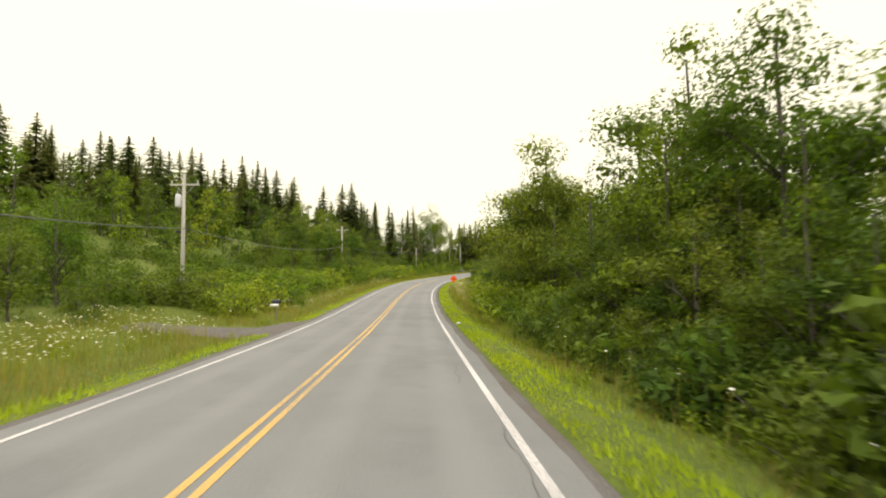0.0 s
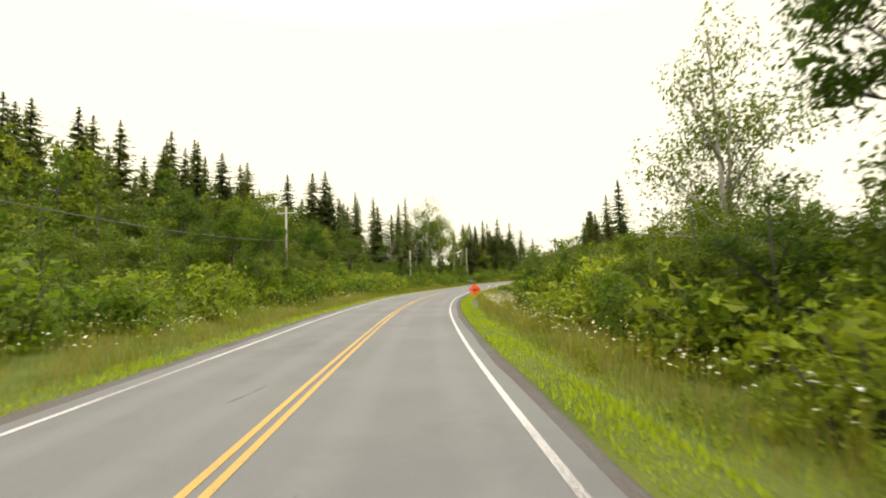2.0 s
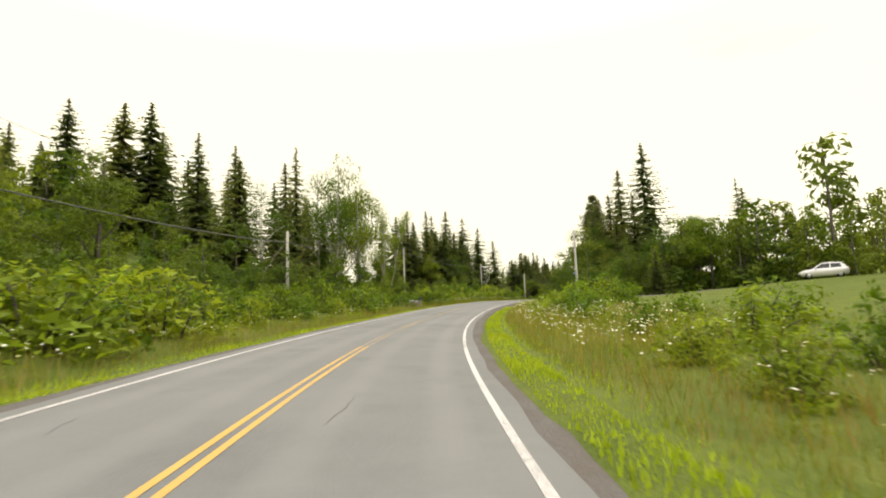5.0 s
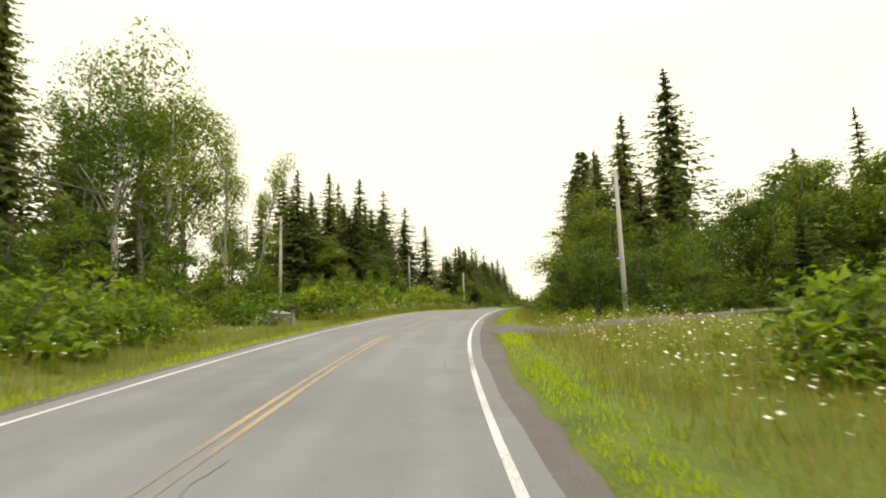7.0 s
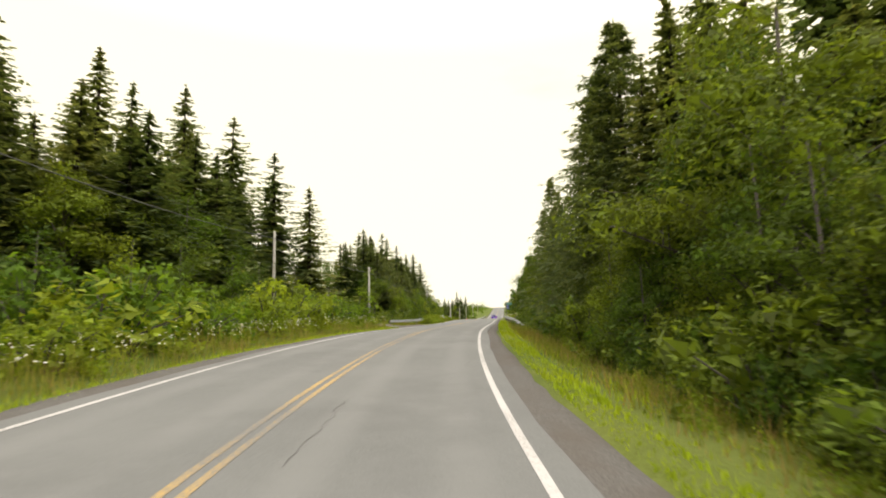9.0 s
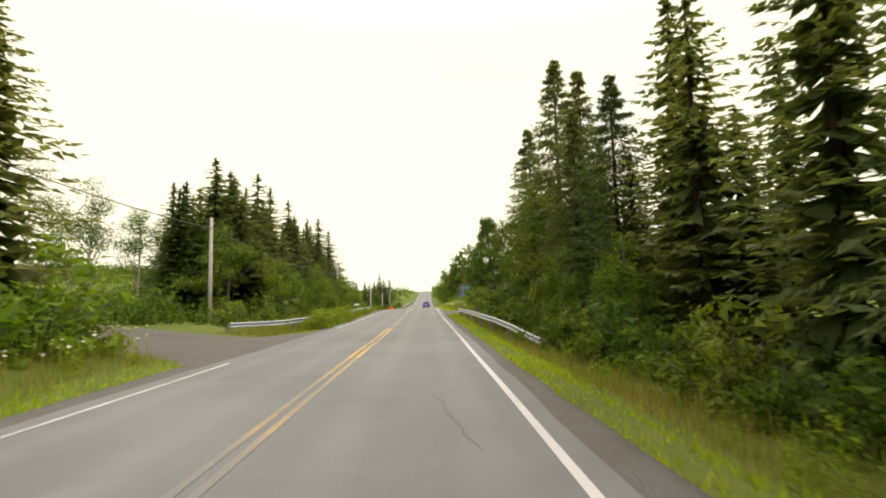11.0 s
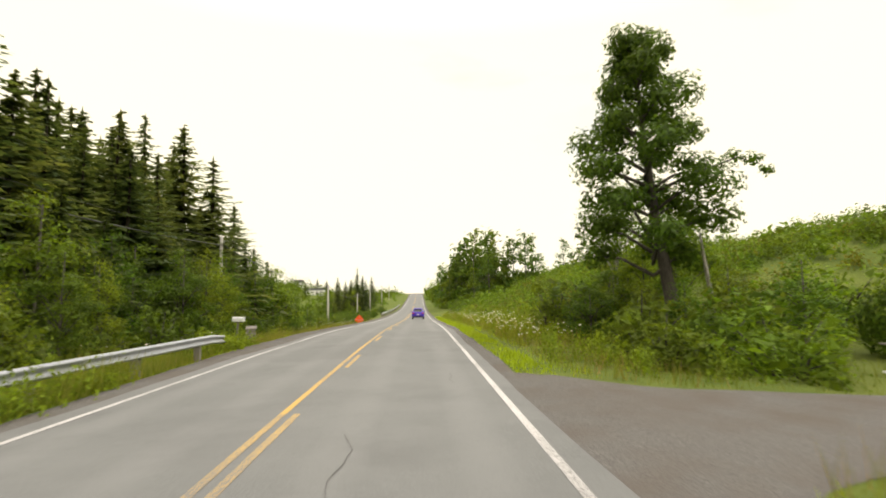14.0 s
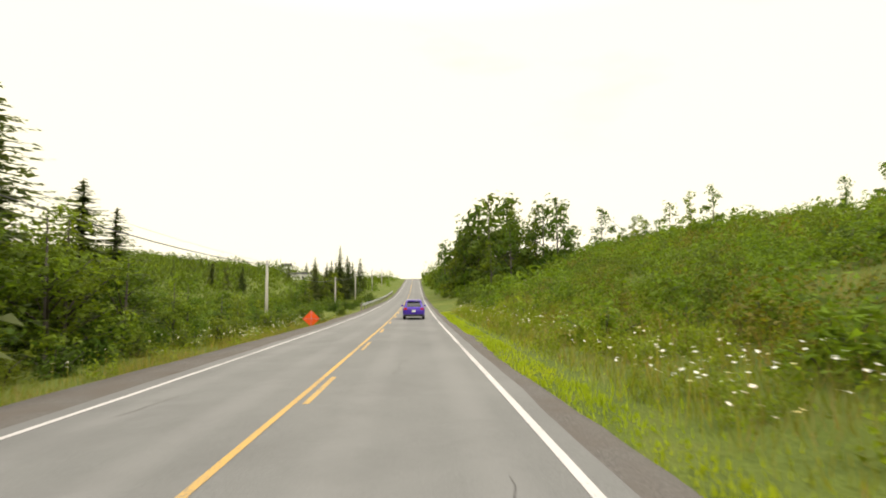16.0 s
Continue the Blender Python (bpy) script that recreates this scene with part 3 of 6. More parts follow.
def spruce_crown(rnd, height, width, base, ragged, fine):
    """Whorls of drooping boughs, each a keeled spray with ragged side twigs."""
    tri = []
    z = base
    while z < height - 0.15:
        f = 1 - (z - base) / (height - base)
        reach = width * min(f ** 0.78, 1.35 * f) * (1.0 if z > base + 0.8 else 0.75) * rnd.uniform(0.85, 1.1) + 0.05
        count = int(7 + 5 * f)
        spin = rnd.random() * 7
        for k in range(count):
            if rnd.random() < ragged:
                continue
            a = spin + 2 * math.pi * k / count + rnd.uniform(-0.3, 0.3)
            r = reach * rnd.uniform(0.7, 1.1)
            out = Vector((math.cos(a), math.sin(a), 0))
            side = Vector((-out.y, out.x, 0))
            droop = rnd.uniform(0.05, 0.42) * (0.35 + 0.9 * f)
            zz = z + rnd.uniform(-0.25, 0.25)
            root = Vector((0, 0, zz + 0.05 * r))
            tip = out * r + Vector((0, 0, zz - droop * r * 0.6 + 0.08 * r))
            w = 0.26 * r + 0.14
            sag = droop * r * 0.35
            inner = root.lerp(tip, 0.5) - Vector((0, 0, sag))
            for turn in (-1, 1) if fine < 2 else ():
                reach_in = (0.62, 0.5)[fine]
                tri += [root + Vector((0, 0, 0.12)), root.lerp(tip, reach_in * 0.7) + side * turn * w * (0.8, 0.6)[fine] - Vector((0, 0, sag + 0.1 * r)), root.lerp(inner, reach_in * 1.6)]
            spine = side * (0.05, 0.035, 0.02)[fine]
            tri += [root + spine, root - spine, inner, inner + spine * 0.8, inner - spine * 0.8, tip]
            sprays, half = ((5, 0.24), (9, 0.17), (12, 0.022))[fine]
            for n_spray in range(sprays):
                t = 0.12 + 0.88 * (n_spray + rnd.random()) / sprays
                p = root.lerp(tip, t)
                p.z -= sag * math.sin(math.pi * t)
                turn = (-1, 1)[n_spray % 2]
                way = (out * rnd.uniform(0.45, 1.0) + side * turn * rnd.uniform(0.35, 1.1) * (1.1 - 0.6 * t) + Vector((0, 0, rnd.uniform(-0.55, 0.12)))).normalized()
                across = way.cross(Vector((rnd.uniform(-.6, .6), rnd.uniform(-.6, .6), 1))).normalized()
                ln = w * rnd.uniform(0.7, 1.15) * ((1.1, 0.95, 1.2)[fine] - (0.65, 0.5, 0.75)[fine] * t)
                wide = across * half * rnd.uniform(0.7, 1.3) * (0.45 + 0.55 * f)
                tri += [p - wide, p + wide, p + way * ln]
                for n_twig in range(4 if fine == 2 else 0):
                    q = p + way * ln * (0.15 + 0.22 * n_twig)
                    twig = (way * rnd.uniform(0.4, 1.0) + across * rnd.uniform(-1, 1) + Vector((0, 0, rnd.uniform(-0.6, 0.25)))).normalized()
                    thick = twig.cross(Vector((rnd.uniform(-1, 1), rnd.uniform(-1, 1), 1))).normalized() * rnd.uniform(0.03, 0.055)
                    tri += [q - thick, q + thick, q + twig * rnd.uniform(0.16, 0.34)]
        z += rnd.uniform(0.20, 0.36) * (0.75 + 0.6 * f) * (1.8, 1.42, 1.15)[fine]
    for k in range(3):
        a = k * 2.1
        tri += [Vector((0.09 * math.cos(a), 0.09 * math.sin(a), height - 0.8)), Vector((-0.09 * math.cos(a), -0.09 * math.sin(a), height - 0.75)), Vector((0, 0, height + 0.15))]
    return tri


def build_spruce(v, fine=1):
    def make():
        rnd = random.Random(100 + v)
        h = 15.0
        root = thing("spruce_tree", Matrix(), "dark green spruce tree standing in the roadside woods", "tree", "roadside spruces")
        lean = rnd.uniform(-0.2, 0.2)
        vt, fc = tube([(0, 0, -0.8), (0, 0, 3), (lean * 0.4, 0, 8), (lean * 0.3, 0.0, h - 0.5)], [0.26, 0.20, 0.12, 0.025], 7)
        part("trunk", mesh_of("spruce_trunk", vt, fc, DARK_BARK, True), DARK_BARK, root)
        crown = spruce_crown(rnd, h, (3.6, 4.1, 3.3, 3.8, 3.2, 4.3)[v], (0.5, 1.6, 0.9, 1.2, 3.6, 0.4)[v], (0.05, 0.10, 0.07, 0.14, 0.22, 0.05)[v], fine)
        part("crown", quick_mesh("spruce_crown", crown, 3, SPRUCE), SPRUCE, root)
        return root
    return make


def leaf_cloud(rnd, centres, count, size, flat=0.8, core=14, inside=0.2):
    """Small bent leaves on the shells of many lobes (point, radius), over a few broad inner sprays that close the lobe."""
    tris = []
    total = sum(r ** 2 for _, r in centres)
    for c, r in centres:
        c = Vector(c)
        inner = core if r > 0.36 else core // 3
        for k in range(inner + int(count * r * r / total)):
            d = Vector((rnd.gauss(0, 1), rnd.gauss(0, 1), rnd.gauss(0, 1))).normalized()
            if k < inner:
                p = c + Vector((d.x, d.y, d.z * flat)) * r * rnd.uniform(0.25, 0.6)
                n = (d + Vector((rnd.gauss(0, .25), rnd.gauss(0, .25), rnd.gauss(0, .25)))).normalized()
                a = min(inside, r * 0.5) * rnd.uniform(0.8, 1.2)
            else:
                edge = rnd.uniform(0.72, 1.02) if rnd.random() < 0.8 else rnd.uniform(1.0, 1.18)
                p = c + Vector((d.x, d.y, d.z * flat)) * r * edge
                n = (d * 1.1 + Vector((rnd.gauss(0, .4), rnd.gauss(0, .4), 0.45 + rnd.gauss(0, .35)))).normalized()
                a = size * rnd.uniform(0.55, 1.3)
            u = n.cross(Vector((rnd.gauss(0, 1), rnd.gauss(0, 1), rnd.gauss(0, 1)))).normalized()
            w = n.cross(u)
            tris += [p - u * a, p + w * a * rnd.uniform(0.5, 0.8) + n * a * 0.18, p + u * a * 0.9 - w * a * rnd.uniform(0.1, 0.5)]
    return tris


def limbs(rnd, height, fork, spread, count, radius, lean=0.0):
    groups = [([(0, 0, -0.6), (lean * .2, 0, fork * 0.5), (lean * .6, 0.05, fork), (lean, 0, height * 0.9)],
               [radius * 1.15, radius * 0.9, radius * 0.75, 0.03])]
    ends = []
    for k in range(count):
        a = 2 * math.pi * k / count * 1.62 + rnd.uniform(-0.5, 0.5)
        z0 = fork * rnd.uniform(0.5, 1.0) + (height * 0.45) * (k / count)
        r = spread * rnd.uniform(0.6, 1.0) * (1 - 0.45 * k / count)
        z1 = z0 + rnd.uniform(0.10, 0.28) * height
        b = Vector((lean * z0 / height, 0, z0))
        e = b + Vector((math.cos(a) * r, math.sin(a) * r, z1 - z0))
        m = b.lerp(e, 0.5) + Vector((0, 0, 0.12 * r))
        groups.append(([b, m, e], [radius * 0.42, radius * 0.26, 0.02]))
        ends.append((e, m))
        for _ in range(2):
            e2 = m.lerp(e, rnd.uniform(0.2, 0.7)) + Vector((rnd.uniform(-1, 1), rnd.uniform(-1, 1), rnd.uniform(-0.2, 1.0))) * r * 0.5
            groups.append(([m.lerp(e, 0.3), e2], [radius * 0.16, 0.012]))
            ends.append((e2, m))
    return groups, ends


def build_broad(v, name="broadleaf_tree", label="leafy green deciduous tree at the edge of the woods", pale=False, low=False, leaves=5000, size=0.10, core=18, inside=0.2):
    """Deciduous tree ten metres high: trunk, limbs and a crown of leaf clumps with gaps."""
    def make():
        rnd = random.Random(300 + v)
        h = 10.0
        root = thing(name, Matrix(), label, "tree", "roadside broadleaf trees")
        sp = (2.7, 3.1, 2.4, 3.3, 2.0, 2.3)[v % 6]
        fork = 0.9 if low else (2.2, 1.6, 2.6, 1.9, 3.4, 2.8)[v % 6]
        groups, ends = limbs(rnd, h, fork, sp, 3 if leaves < 900 else 10 if low else 9, 0.14, rnd.uniform(-0.5, 0.5))
        bk = PALE_BARK if pale else BARK
        part("trunk", mesh_of("trunk", *tubes(groups, 5), bk, True), bk, root)
        centres = []
        for e, m in ends:
            centres.append((e, rnd.uniform(0.6, 1.15)))
            if rnd.random() < 0.6:
                centres.append((m.lerp(e, 0.6) + Vector((rnd.uniform(-.5, .5), rnd.uniform(-.5, .5), 0.4)), rnd.uniform(0.5, 0.95)))
        for k in range(7):
            wide = 1.5 - 0.17 * k
            centres.append((Vector((rnd.uniform(-wide, wide), rnd.uniform(-wide, wide), h * (0.60 + 0.052 * k))), rnd.uniform(0.7, 1.05)))
        if low:
            for k in range(12):
                a, r = rnd.random() * 6.3, rnd.uniform(0.8, 2.3)
                centres.append((Vector((math.cos(a) * r, math.sin(a) * r, rnd.uniform(0.5, 3.0))), rnd.uniform(0.7, 1.1)))
        mat = (BROAD, DARK_BROAD)[v % 2]
        part("crown", quick_mesh("broad_crown", leaf_cloud(rnd, centres, leaves, size, core=core, inside=inside), 3, mat), mat, root)
        return root
    return make


def bush_centres(rnd):
    stems, centres = [], []
    for k in range(11):
        a, r = rnd.random() * 6.3, rnd.uniform(0.1, 1.25)
        e = Vector((math.cos(a) * r, math.sin(a) * r, rnd.uniform(0.9, 1.9) * (1.05 - 0.25 * r)))
        stems.append(([(math.cos(a) * r * 0.25, math.sin(a) * r * 0.25, -0.25), e * 0.55 + Vector((0, 0, 0.1)), e], [0.03, 0.02, 0.008]))
        centres.append((e, rnd.uniform(0.28, 0.5)))
        centres.append((e * 0.62, rnd.uniform(0.4, 0.6)))
        centres.append((Vector((e.x * 0.95, e.y * 0.95, e.z * 0.25)), rnd.uniform(0.4, 0.55)))
        centres.append((e + Vector((rnd.uniform(-.12, .12), rnd.uniform(-.12, .12), 0.28)), 0.17))
    return stems, centres


def build_shrub(v, mat, name, label, group, leaves=700, size=0.085, core=8):
    """A bush two metres high: stems under loose leaf clumps that reach the ground."""
    def make():
        rnd = random.Random(500 + v)
        root = thing(name, Matrix(), label, "bush", group)
        stems, centres = bush_centres(rnd)
        part("stem", mesh_of("shrub_stem", *tubes(stems, 4), BARK, True), BARK, root)
        part("foliage", quick_mesh("shrub_foliage", leaf_cloud(rnd, centres, leaves, size, core=core, inside=0.16), 3, mat), mat, root)
        return root
    return make


def kind_builder(kind, v):
    if kind == "near_alder":
        return build_broad(v + 6, "alder_tree", low=True, label="bushy green alder tree leafy down to the ground", leaves=4800, size=0.092, core=17, inside=0.19)
    if kind == "near_broad":
        return build_broad(v, leaves=10000, size=0.082, core=24, inside=0.17)
    if kind == "spruce":
        return build_spruce(v)
    if kind == "near_spruce":
        return build_spruce(v, 2)
    if kind == "far_spruce":
        return build_spruce(v, 0)
    if kind == "broad":
        return build_broad(v)
    if kind == "low_broad":
        return build_broad(v + 6, "alder_tree", low=True, label="bushy green alder tree leafy down to the ground", leaves=1900, size=0.15, core=14, inside=0.17)
    if kind == "far_broad":
        return build_broad(v + 12, "woodland_tree", "green broadleaf tree in the far woods", low=True, leaves=420, size=0.34, core=4, inside=0.6)
    if kind == "birch":
        return build_broad(v + 18, "birch_tree", "slim pale-barked birch tree with loose light foliage", True, leaves=5200, size=0.092, core=0)
    if kind == "near_shrub":
        return build_shrub(v, SHRUB, "alder_bush", "dense bright green leafy bush at the roadside", "roadside bushes", 1700, 0.05, 12)
    if kind == "near_dark_shrub":
        return build_shrub(v + 20, DARK_BROAD, "shrub", "dark green leafy shrub below the trees", "woodland shrubs", 1700, 0.05, 12)
    if kind == "shrub":
        return build_shrub(v, SHRUB, "alder_bush", "dense bright green leafy bush at the roadside", "roadside bushes")
    return build_shrub(v + 20, DARK_BROAD, "shrub", "dark green leafy shrub below the trees", "woodland shrubs")


PLANT_RND = random.Random(5)


def set_plant(kind, s, lat, top, v=None, spread=1.0):
    base = 15.0 if "spruce" in kind else 2.0 if "shrub" in kind else 10.0
    v = PLANT_RND.randrange(5 if "shrub" in kind else 6) if v is None else v
    k = top / base
    m = (Matrix.Translation(place(s, lat, -0.2)) @ Matrix.Rotation(PLANT_RND.random() * 6.3, 4, "Z")
         @ Matrix.Diagonal((k * spread, k * spread, k, 1)))
    return spawn((kind, v), kind_builder(kind, v), m)


def spruce(s, lat, top, v=None, spread=None):
    set_plant("near_spruce" if abs(lat) < 12.6 and s > 180 else "spruce" if abs(lat) < 30 and s < 330 else "far_spruce", s, lat, top, v, spread or PLANT_RND.uniform(1.15, 1.6) * (15 / max(top, 9)) ** 0.3)


def broad(s, lat, top, v=None, spread=None):
    set_plant("near_broad" if abs(lat) < 14 and (s < 52 or 185 < s < 252) else "broad" if abs(lat) < 30 and s < 330 else "far_broad", s, lat, top, v, spread or PLANT_RND.uniform(0.95, 1.25))


def alder(s, lat, top, v=None, spread=None):
    set_plant("near_alder" if abs(lat) < (13 if 60 < s < 110 else 11.8) and s < 300 else "low_broad" if abs(lat) < 22 and s < 330 else "far_broad", s, lat, top, v, spread or PLANT_RND.uniform(0.95, 1.25) * (6 / max(top, 4)) ** 0.3)


def birch(s, lat, top, v=None, spread=None):
    set_plant("birch", s, lat, top, v, spread or PLANT_RND.uniform(0.7, 0.95))


def shrub(s, lat, top, dark=False, spread=None):
    close = "near_" if abs(lat) < 9.3 and s < 300 or 270 < s < 300 and 0 < lat < 14 else ""
    set_plant(close + ("dark_shrub" if dark else "shrub"), s, lat, top, None, spread or PLANT_RND.uniform(0.95, 1.45))


def scatter(fn, s0, s1, near, far, step, lo, hi, seed, **more):
    """Plants set out unevenly over a stretch of the plan."""
    rnd = random.Random(seed)
    s = s0
    while s < s1:
        lat = rnd.uniform(near, far)
        if not on_drive(s, lat, 1.2):
            fn(s + rnd.uniform(-0.3, 0.3) * step, lat, rnd.uniform(lo, hi), **more)
        s += step * rnd.uniform(0.7, 1.3)


# undergrowth: leaf clumps too many to count, joined
CLUMPS = {}


def clump_leaves(v, fine):
    if (v, fine) not in CLUMPS:
        rnd = random.Random(800 + v)
        _, centres = bush_centres(rnd)
        q = leaf_cloud(rnd, centres, (90, 150, 480)[int(fine)], (0.24, 0.14, 0.085)[int(fine)], core=(1, 2, 5)[int(fine)], inside=(0.3, 0.15, 0.12)[int(fine)])
        leaves = np.array([tuple(p) for p in q]).reshape(-1, 3, 3)
        CLUMPS[(v, fine)] = np.random.default_rng(v).permutation(leaves).reshape(-1, 3)
    return CLUMPS[(v, fine)]


def undergrowth(spans, mat, label):
    """spans: s0, s1, near, far, clumps per square metre, lowest, highest, fine."""
    rnd = random.Random(len(label))
    out = []
    for s0, s1, near, far, density, lo, hi, fine in spans:
        for _ in range(int(abs(far - near) * (s1 - s0) * density)):
            s, lat = rnd.uniform(s0, s1), rnd.uniform(near, far)
            if on_drive(s, lat, 1.0):
                continue
            k = rnd.uniform(lo, hi) / 2.0
            q = clump_leaves(rnd.randrange(4), fine)
            a, wide = rnd.random() * 6.3, rnd.uniform(0.9, 1.4)
            c, sn = math.cos(a), math.sin(a)
            p = place(s, lat, -0.1)
            out.append(np.stack([(q[:, 0] * c - q[:, 1] * sn) * k * wide + p.x, (q[:, 0] * sn + q[:, 1] * c) * k * wide + p.y, q[:, 2] * k + p.z], -1))
    ob = new("undergrowth", quick_mesh("undergrowth", np.concatenate(out), 3, mat))
    tagged(ob, label, "undergrowth", kind="stuff")


# left side: hill with spruces behind a wall of bushes
def spruce_to(s, lat, z, v=None):
    """A spruce whose tip stands at the height z of the world."""
    spruce(s, lat, z - place(s, lat, -0.2).z, v)


for s, lat, z in ((162.2, -46, 33.8), (160, -48, 33), (165, -47, 31), (183, -53.6, 31), (136.6, -60.7, 33.6), (133, -82, 39.3), (139.9, -62, 36.6), (136.3, -64, 37.7),
                  (120, -75, 38), (126, -70, 37), (150, -58, 34), (145, -60, 35), (156, -52, 32), (172, -50, 29), (178, -54, 29)):
    spruce_to(s, lat, z)
scatter(spruce, 50, 190, -105, -72, 2.2, 13, 19, 1)
scatter(spruce, 90, 185, -72, -50, 2.4, 11, 18, 2)
scatter(broad, 62, 170, -55, -34, 2.2, 7, 11, 3)
scatter(alder, 66, 158, -32, -20, 3.0, 5, 8, 4)
scatter(alder, 66, 158, -21, -13, 2.4, 3.8, 5.8, 5)
scatter(broad, 82, 130, -27, -17, 4, 7.5, 10, 75)
scatter(shrub, 38, 160, -13, -9.5, 1.7, 2.0, 3.4, 6)
for s, lat, top in ((24, -19, 6.5), (26.5, -17.5, 6.0), (29.5, -21, 6.5), (33, -19.5, 7.4), (36, -21.5, 8), (31, -22, 7), (39, -24, 8.2), (27.5, -15, 3.0), (30, -15.5, 2.6)):
    alder(s, lat, top)
for s, lat, top in ((39, -14.5, 2.6), (40.5, -15.5, 3.0), (42, -14.3, 2.8), (43.5, -15.5, 2.6), (38, -16.5, 2.4)):
    shrub(s, lat, top, True, 1.2)
scatter(shrub, 47, 62, -19, -12, 1.8, 1.8, 2.8, 9)
spruce(163, -23.3, 20, 0, 0.8)
spruce(166, -27, 18, 2)
spruce(158, -28, 16, 1)
birch(172.7, -21.7, 22.5, 1, 1.0)
birch(175.5, -20.5, 19, 5, 1.0)
birch(170.5, -18.5, 17, 0, 0.95)
birch(171.6, -14.5, 14.5, 4, 0.5)
birch(168, -20, 18, 2, 1.0)
birch(170, -24, 19, 3, 0.8)
birch(157, -24, 14)
spruce(171, -24, 9, 1)
lean = (Matrix.Translation(place(182.6, -19.3, -0.2)) @ Matrix.Rotation(radians(heading(182)), 4, "Z") @ Matrix.Rotation(radians(11), 4, "Y")
        @ Matrix.Diagonal((0.75, 0.75, 1.52, 1)))
spawn(("birch", 4), kind_builder("birch", 4), lean)
birch(178.5, -18.5, 9, 2, 0.9)
birch(176, -17, 8.5, 3, 0.9)
for s, lat, top in ((200, -19.5, 9.5), (205, -19, 10), (208, -18, 9.5), (214, -17.5, 8)):
    broad(s, lat, top, None, 1.25)
for s, lat, top in ((161, -31, 18), (158, -34, 18)):
    spruce(s, lat, top, None, 1.15)
for s, lat, top in ((173, -28, 14), (176.5, -31, 14.5), (180, -28, 12), (169, -31, 15), (184, -33, 12), (178, -35, 15)):
    spruce(s, lat, top, None, 1.3)
for s, lat, top in ((166.5, -12.6, 4.4), (169.5, -13.6, 4.8), (172.6, -12.8, 4.6), (163.4, -13.2, 4.6), (175.6, -13.8, 4.2)):
    alder(s, lat, top, None, 1.35)
scatter(alder, 178, 200, -19, -13, 3.2, 3.0, 4.4, 71)
scatter(shrub, 160, 176, -14, -10.5, 1.9, 1.8, 2.9, 11)
scatter(shrub, 175, 224, -12.2, -8.6, 1.4, 2.0, 3.6, 79)
for s, lat, top in ((186, -11.8, 5.2), (190.5, -12.6, 4.8), (195, -12.2, 5.0), (199.5, -12.4, 5.4), (204, -12, 5.2), (208, -12.2, 4.8), (212, -11.5, 4.4), (170, -17, 7), (167, -16, 7), (174, -15.5, 7.5), (164, -18, 8), (161, -17, 6.5)):
    alder(s, lat, top)
scatter(spruce, 205, 240, -35, -25, 1.9, 14, 19, 12)
scatter(spruce, 199, 226, -26, -18.5, 1.7, 12, 15.5, 108)
for s, lat, z in ((205.4, -23, 24.2), (215.3, -23, 26), (219.6, -20.6, 24.6), (224.8, -18.8, 22.6), (229.1, -16.6, 19.9), (199, -24, 23), (210, -24, 24),
                  (222, -22, 22), (227, -20, 21), (213, -21, 21), (202, -21, 20)):
    spruce_to(s, lat, z)
for s, lat, z in ((257.9, -16.8, 18.7), (261.9, -17.8, 19), (277.5, -19.7, 19.6), (276.9, -15.4, 17.2), (302.8, -19, 19.8), (303.1, -15.8, 18.8),
                  (297.4, -20.4, 19.5), (268, -19, 18), (285, -18, 18.5), (291, -17, 18.5), (265, -16, 16), (272, -17.5, 17.5), (281, -16, 16.5),
                  (288, -20, 18), (300, -17, 20.5), (306, -21, 19.5), (310, -18.5, 17), (296, -18, 20), (312, -21, 15), (299, -22, 20), (292, -20, 19), (294, -16, 16.5), (306, -18, 15), (309, -16.5, 12)):
    spruce_to(s, lat, z)
scatter(alder, 253, 300, -17, -12.5, 2.8, 4.5, 7.5, 13)
scatter(alder, 254, 299, -13.2, -11.2, 2.4, 4.0, 7.0, 104, v=2)
scatter(birch, 240, 254, -24, -17, 4.5, 8, 12, 14)
for s, lat, top in ((252, -15, 9), (255, -16.5, 10)):
    broad(s, lat, top, 3, 1.2)
scatter(spruce, 254, 312, -20, -15, 2.6, 9, 13, 91)
scatter(spruce, 256, 304, -24, -16.5, 1.9, 12, 16.5, 105)
scatter(spruce, 288, 309, -16.5, -14, 3.0, 8, 11.5, 95, spread=1.5)
scatter(spruce, 256, 286, -14.5, -12.6, 3.4, 5.5, 8.5, 92)
scatter(spruce, 257, 312, -34, -21, 2.6, 10, 14, 15)
scatter(shrub, 242, 300, -12.5, -9.5, 2.4, 1.5, 2.8, 16, dark=True)
scatter(alder, 300, 318, -24, -13, 1.4, 4.5, 6.8, 17)
for s, lat, top in ((306, -12.6, 6.8), (309, -14, 8.0), (311.5, -12.6, 7.0), (314.5, -13.8, 7.6), (317.5, -13.2, 6.0), (320.5, -14.4, 5.6), (324, -13.4, 4.4), (329, -14.6, 4.6), (334, -14, 3.8), (341, -15, 3.6)):
    alder(s, lat, top, None, 1.4)
scatter(shrub, 303, 345, -11.6, -9.8, 3.0, 1.2, 2.2, 109, dark=True)
scatter(alder, 281, 299, -12.8, -11, 2.6, 4.2, 6, 80)
shrub(280.6, -6.9, 1.6, False, 1.2)
shrub(281.8, -7.6, 1.4, False, 1.2)
for s, lat, top in ((272, -9.8, 4.4), (276, -10.2, 4.6), (268, -10.5, 4.0), (279.5, -11, 4.4)):
    alder(s, lat, top)
scatter(alder, 80, 100, -13, -10.6, 2.0, 4.2, 5.4, 81)
broad(112, -24, 12, 3)
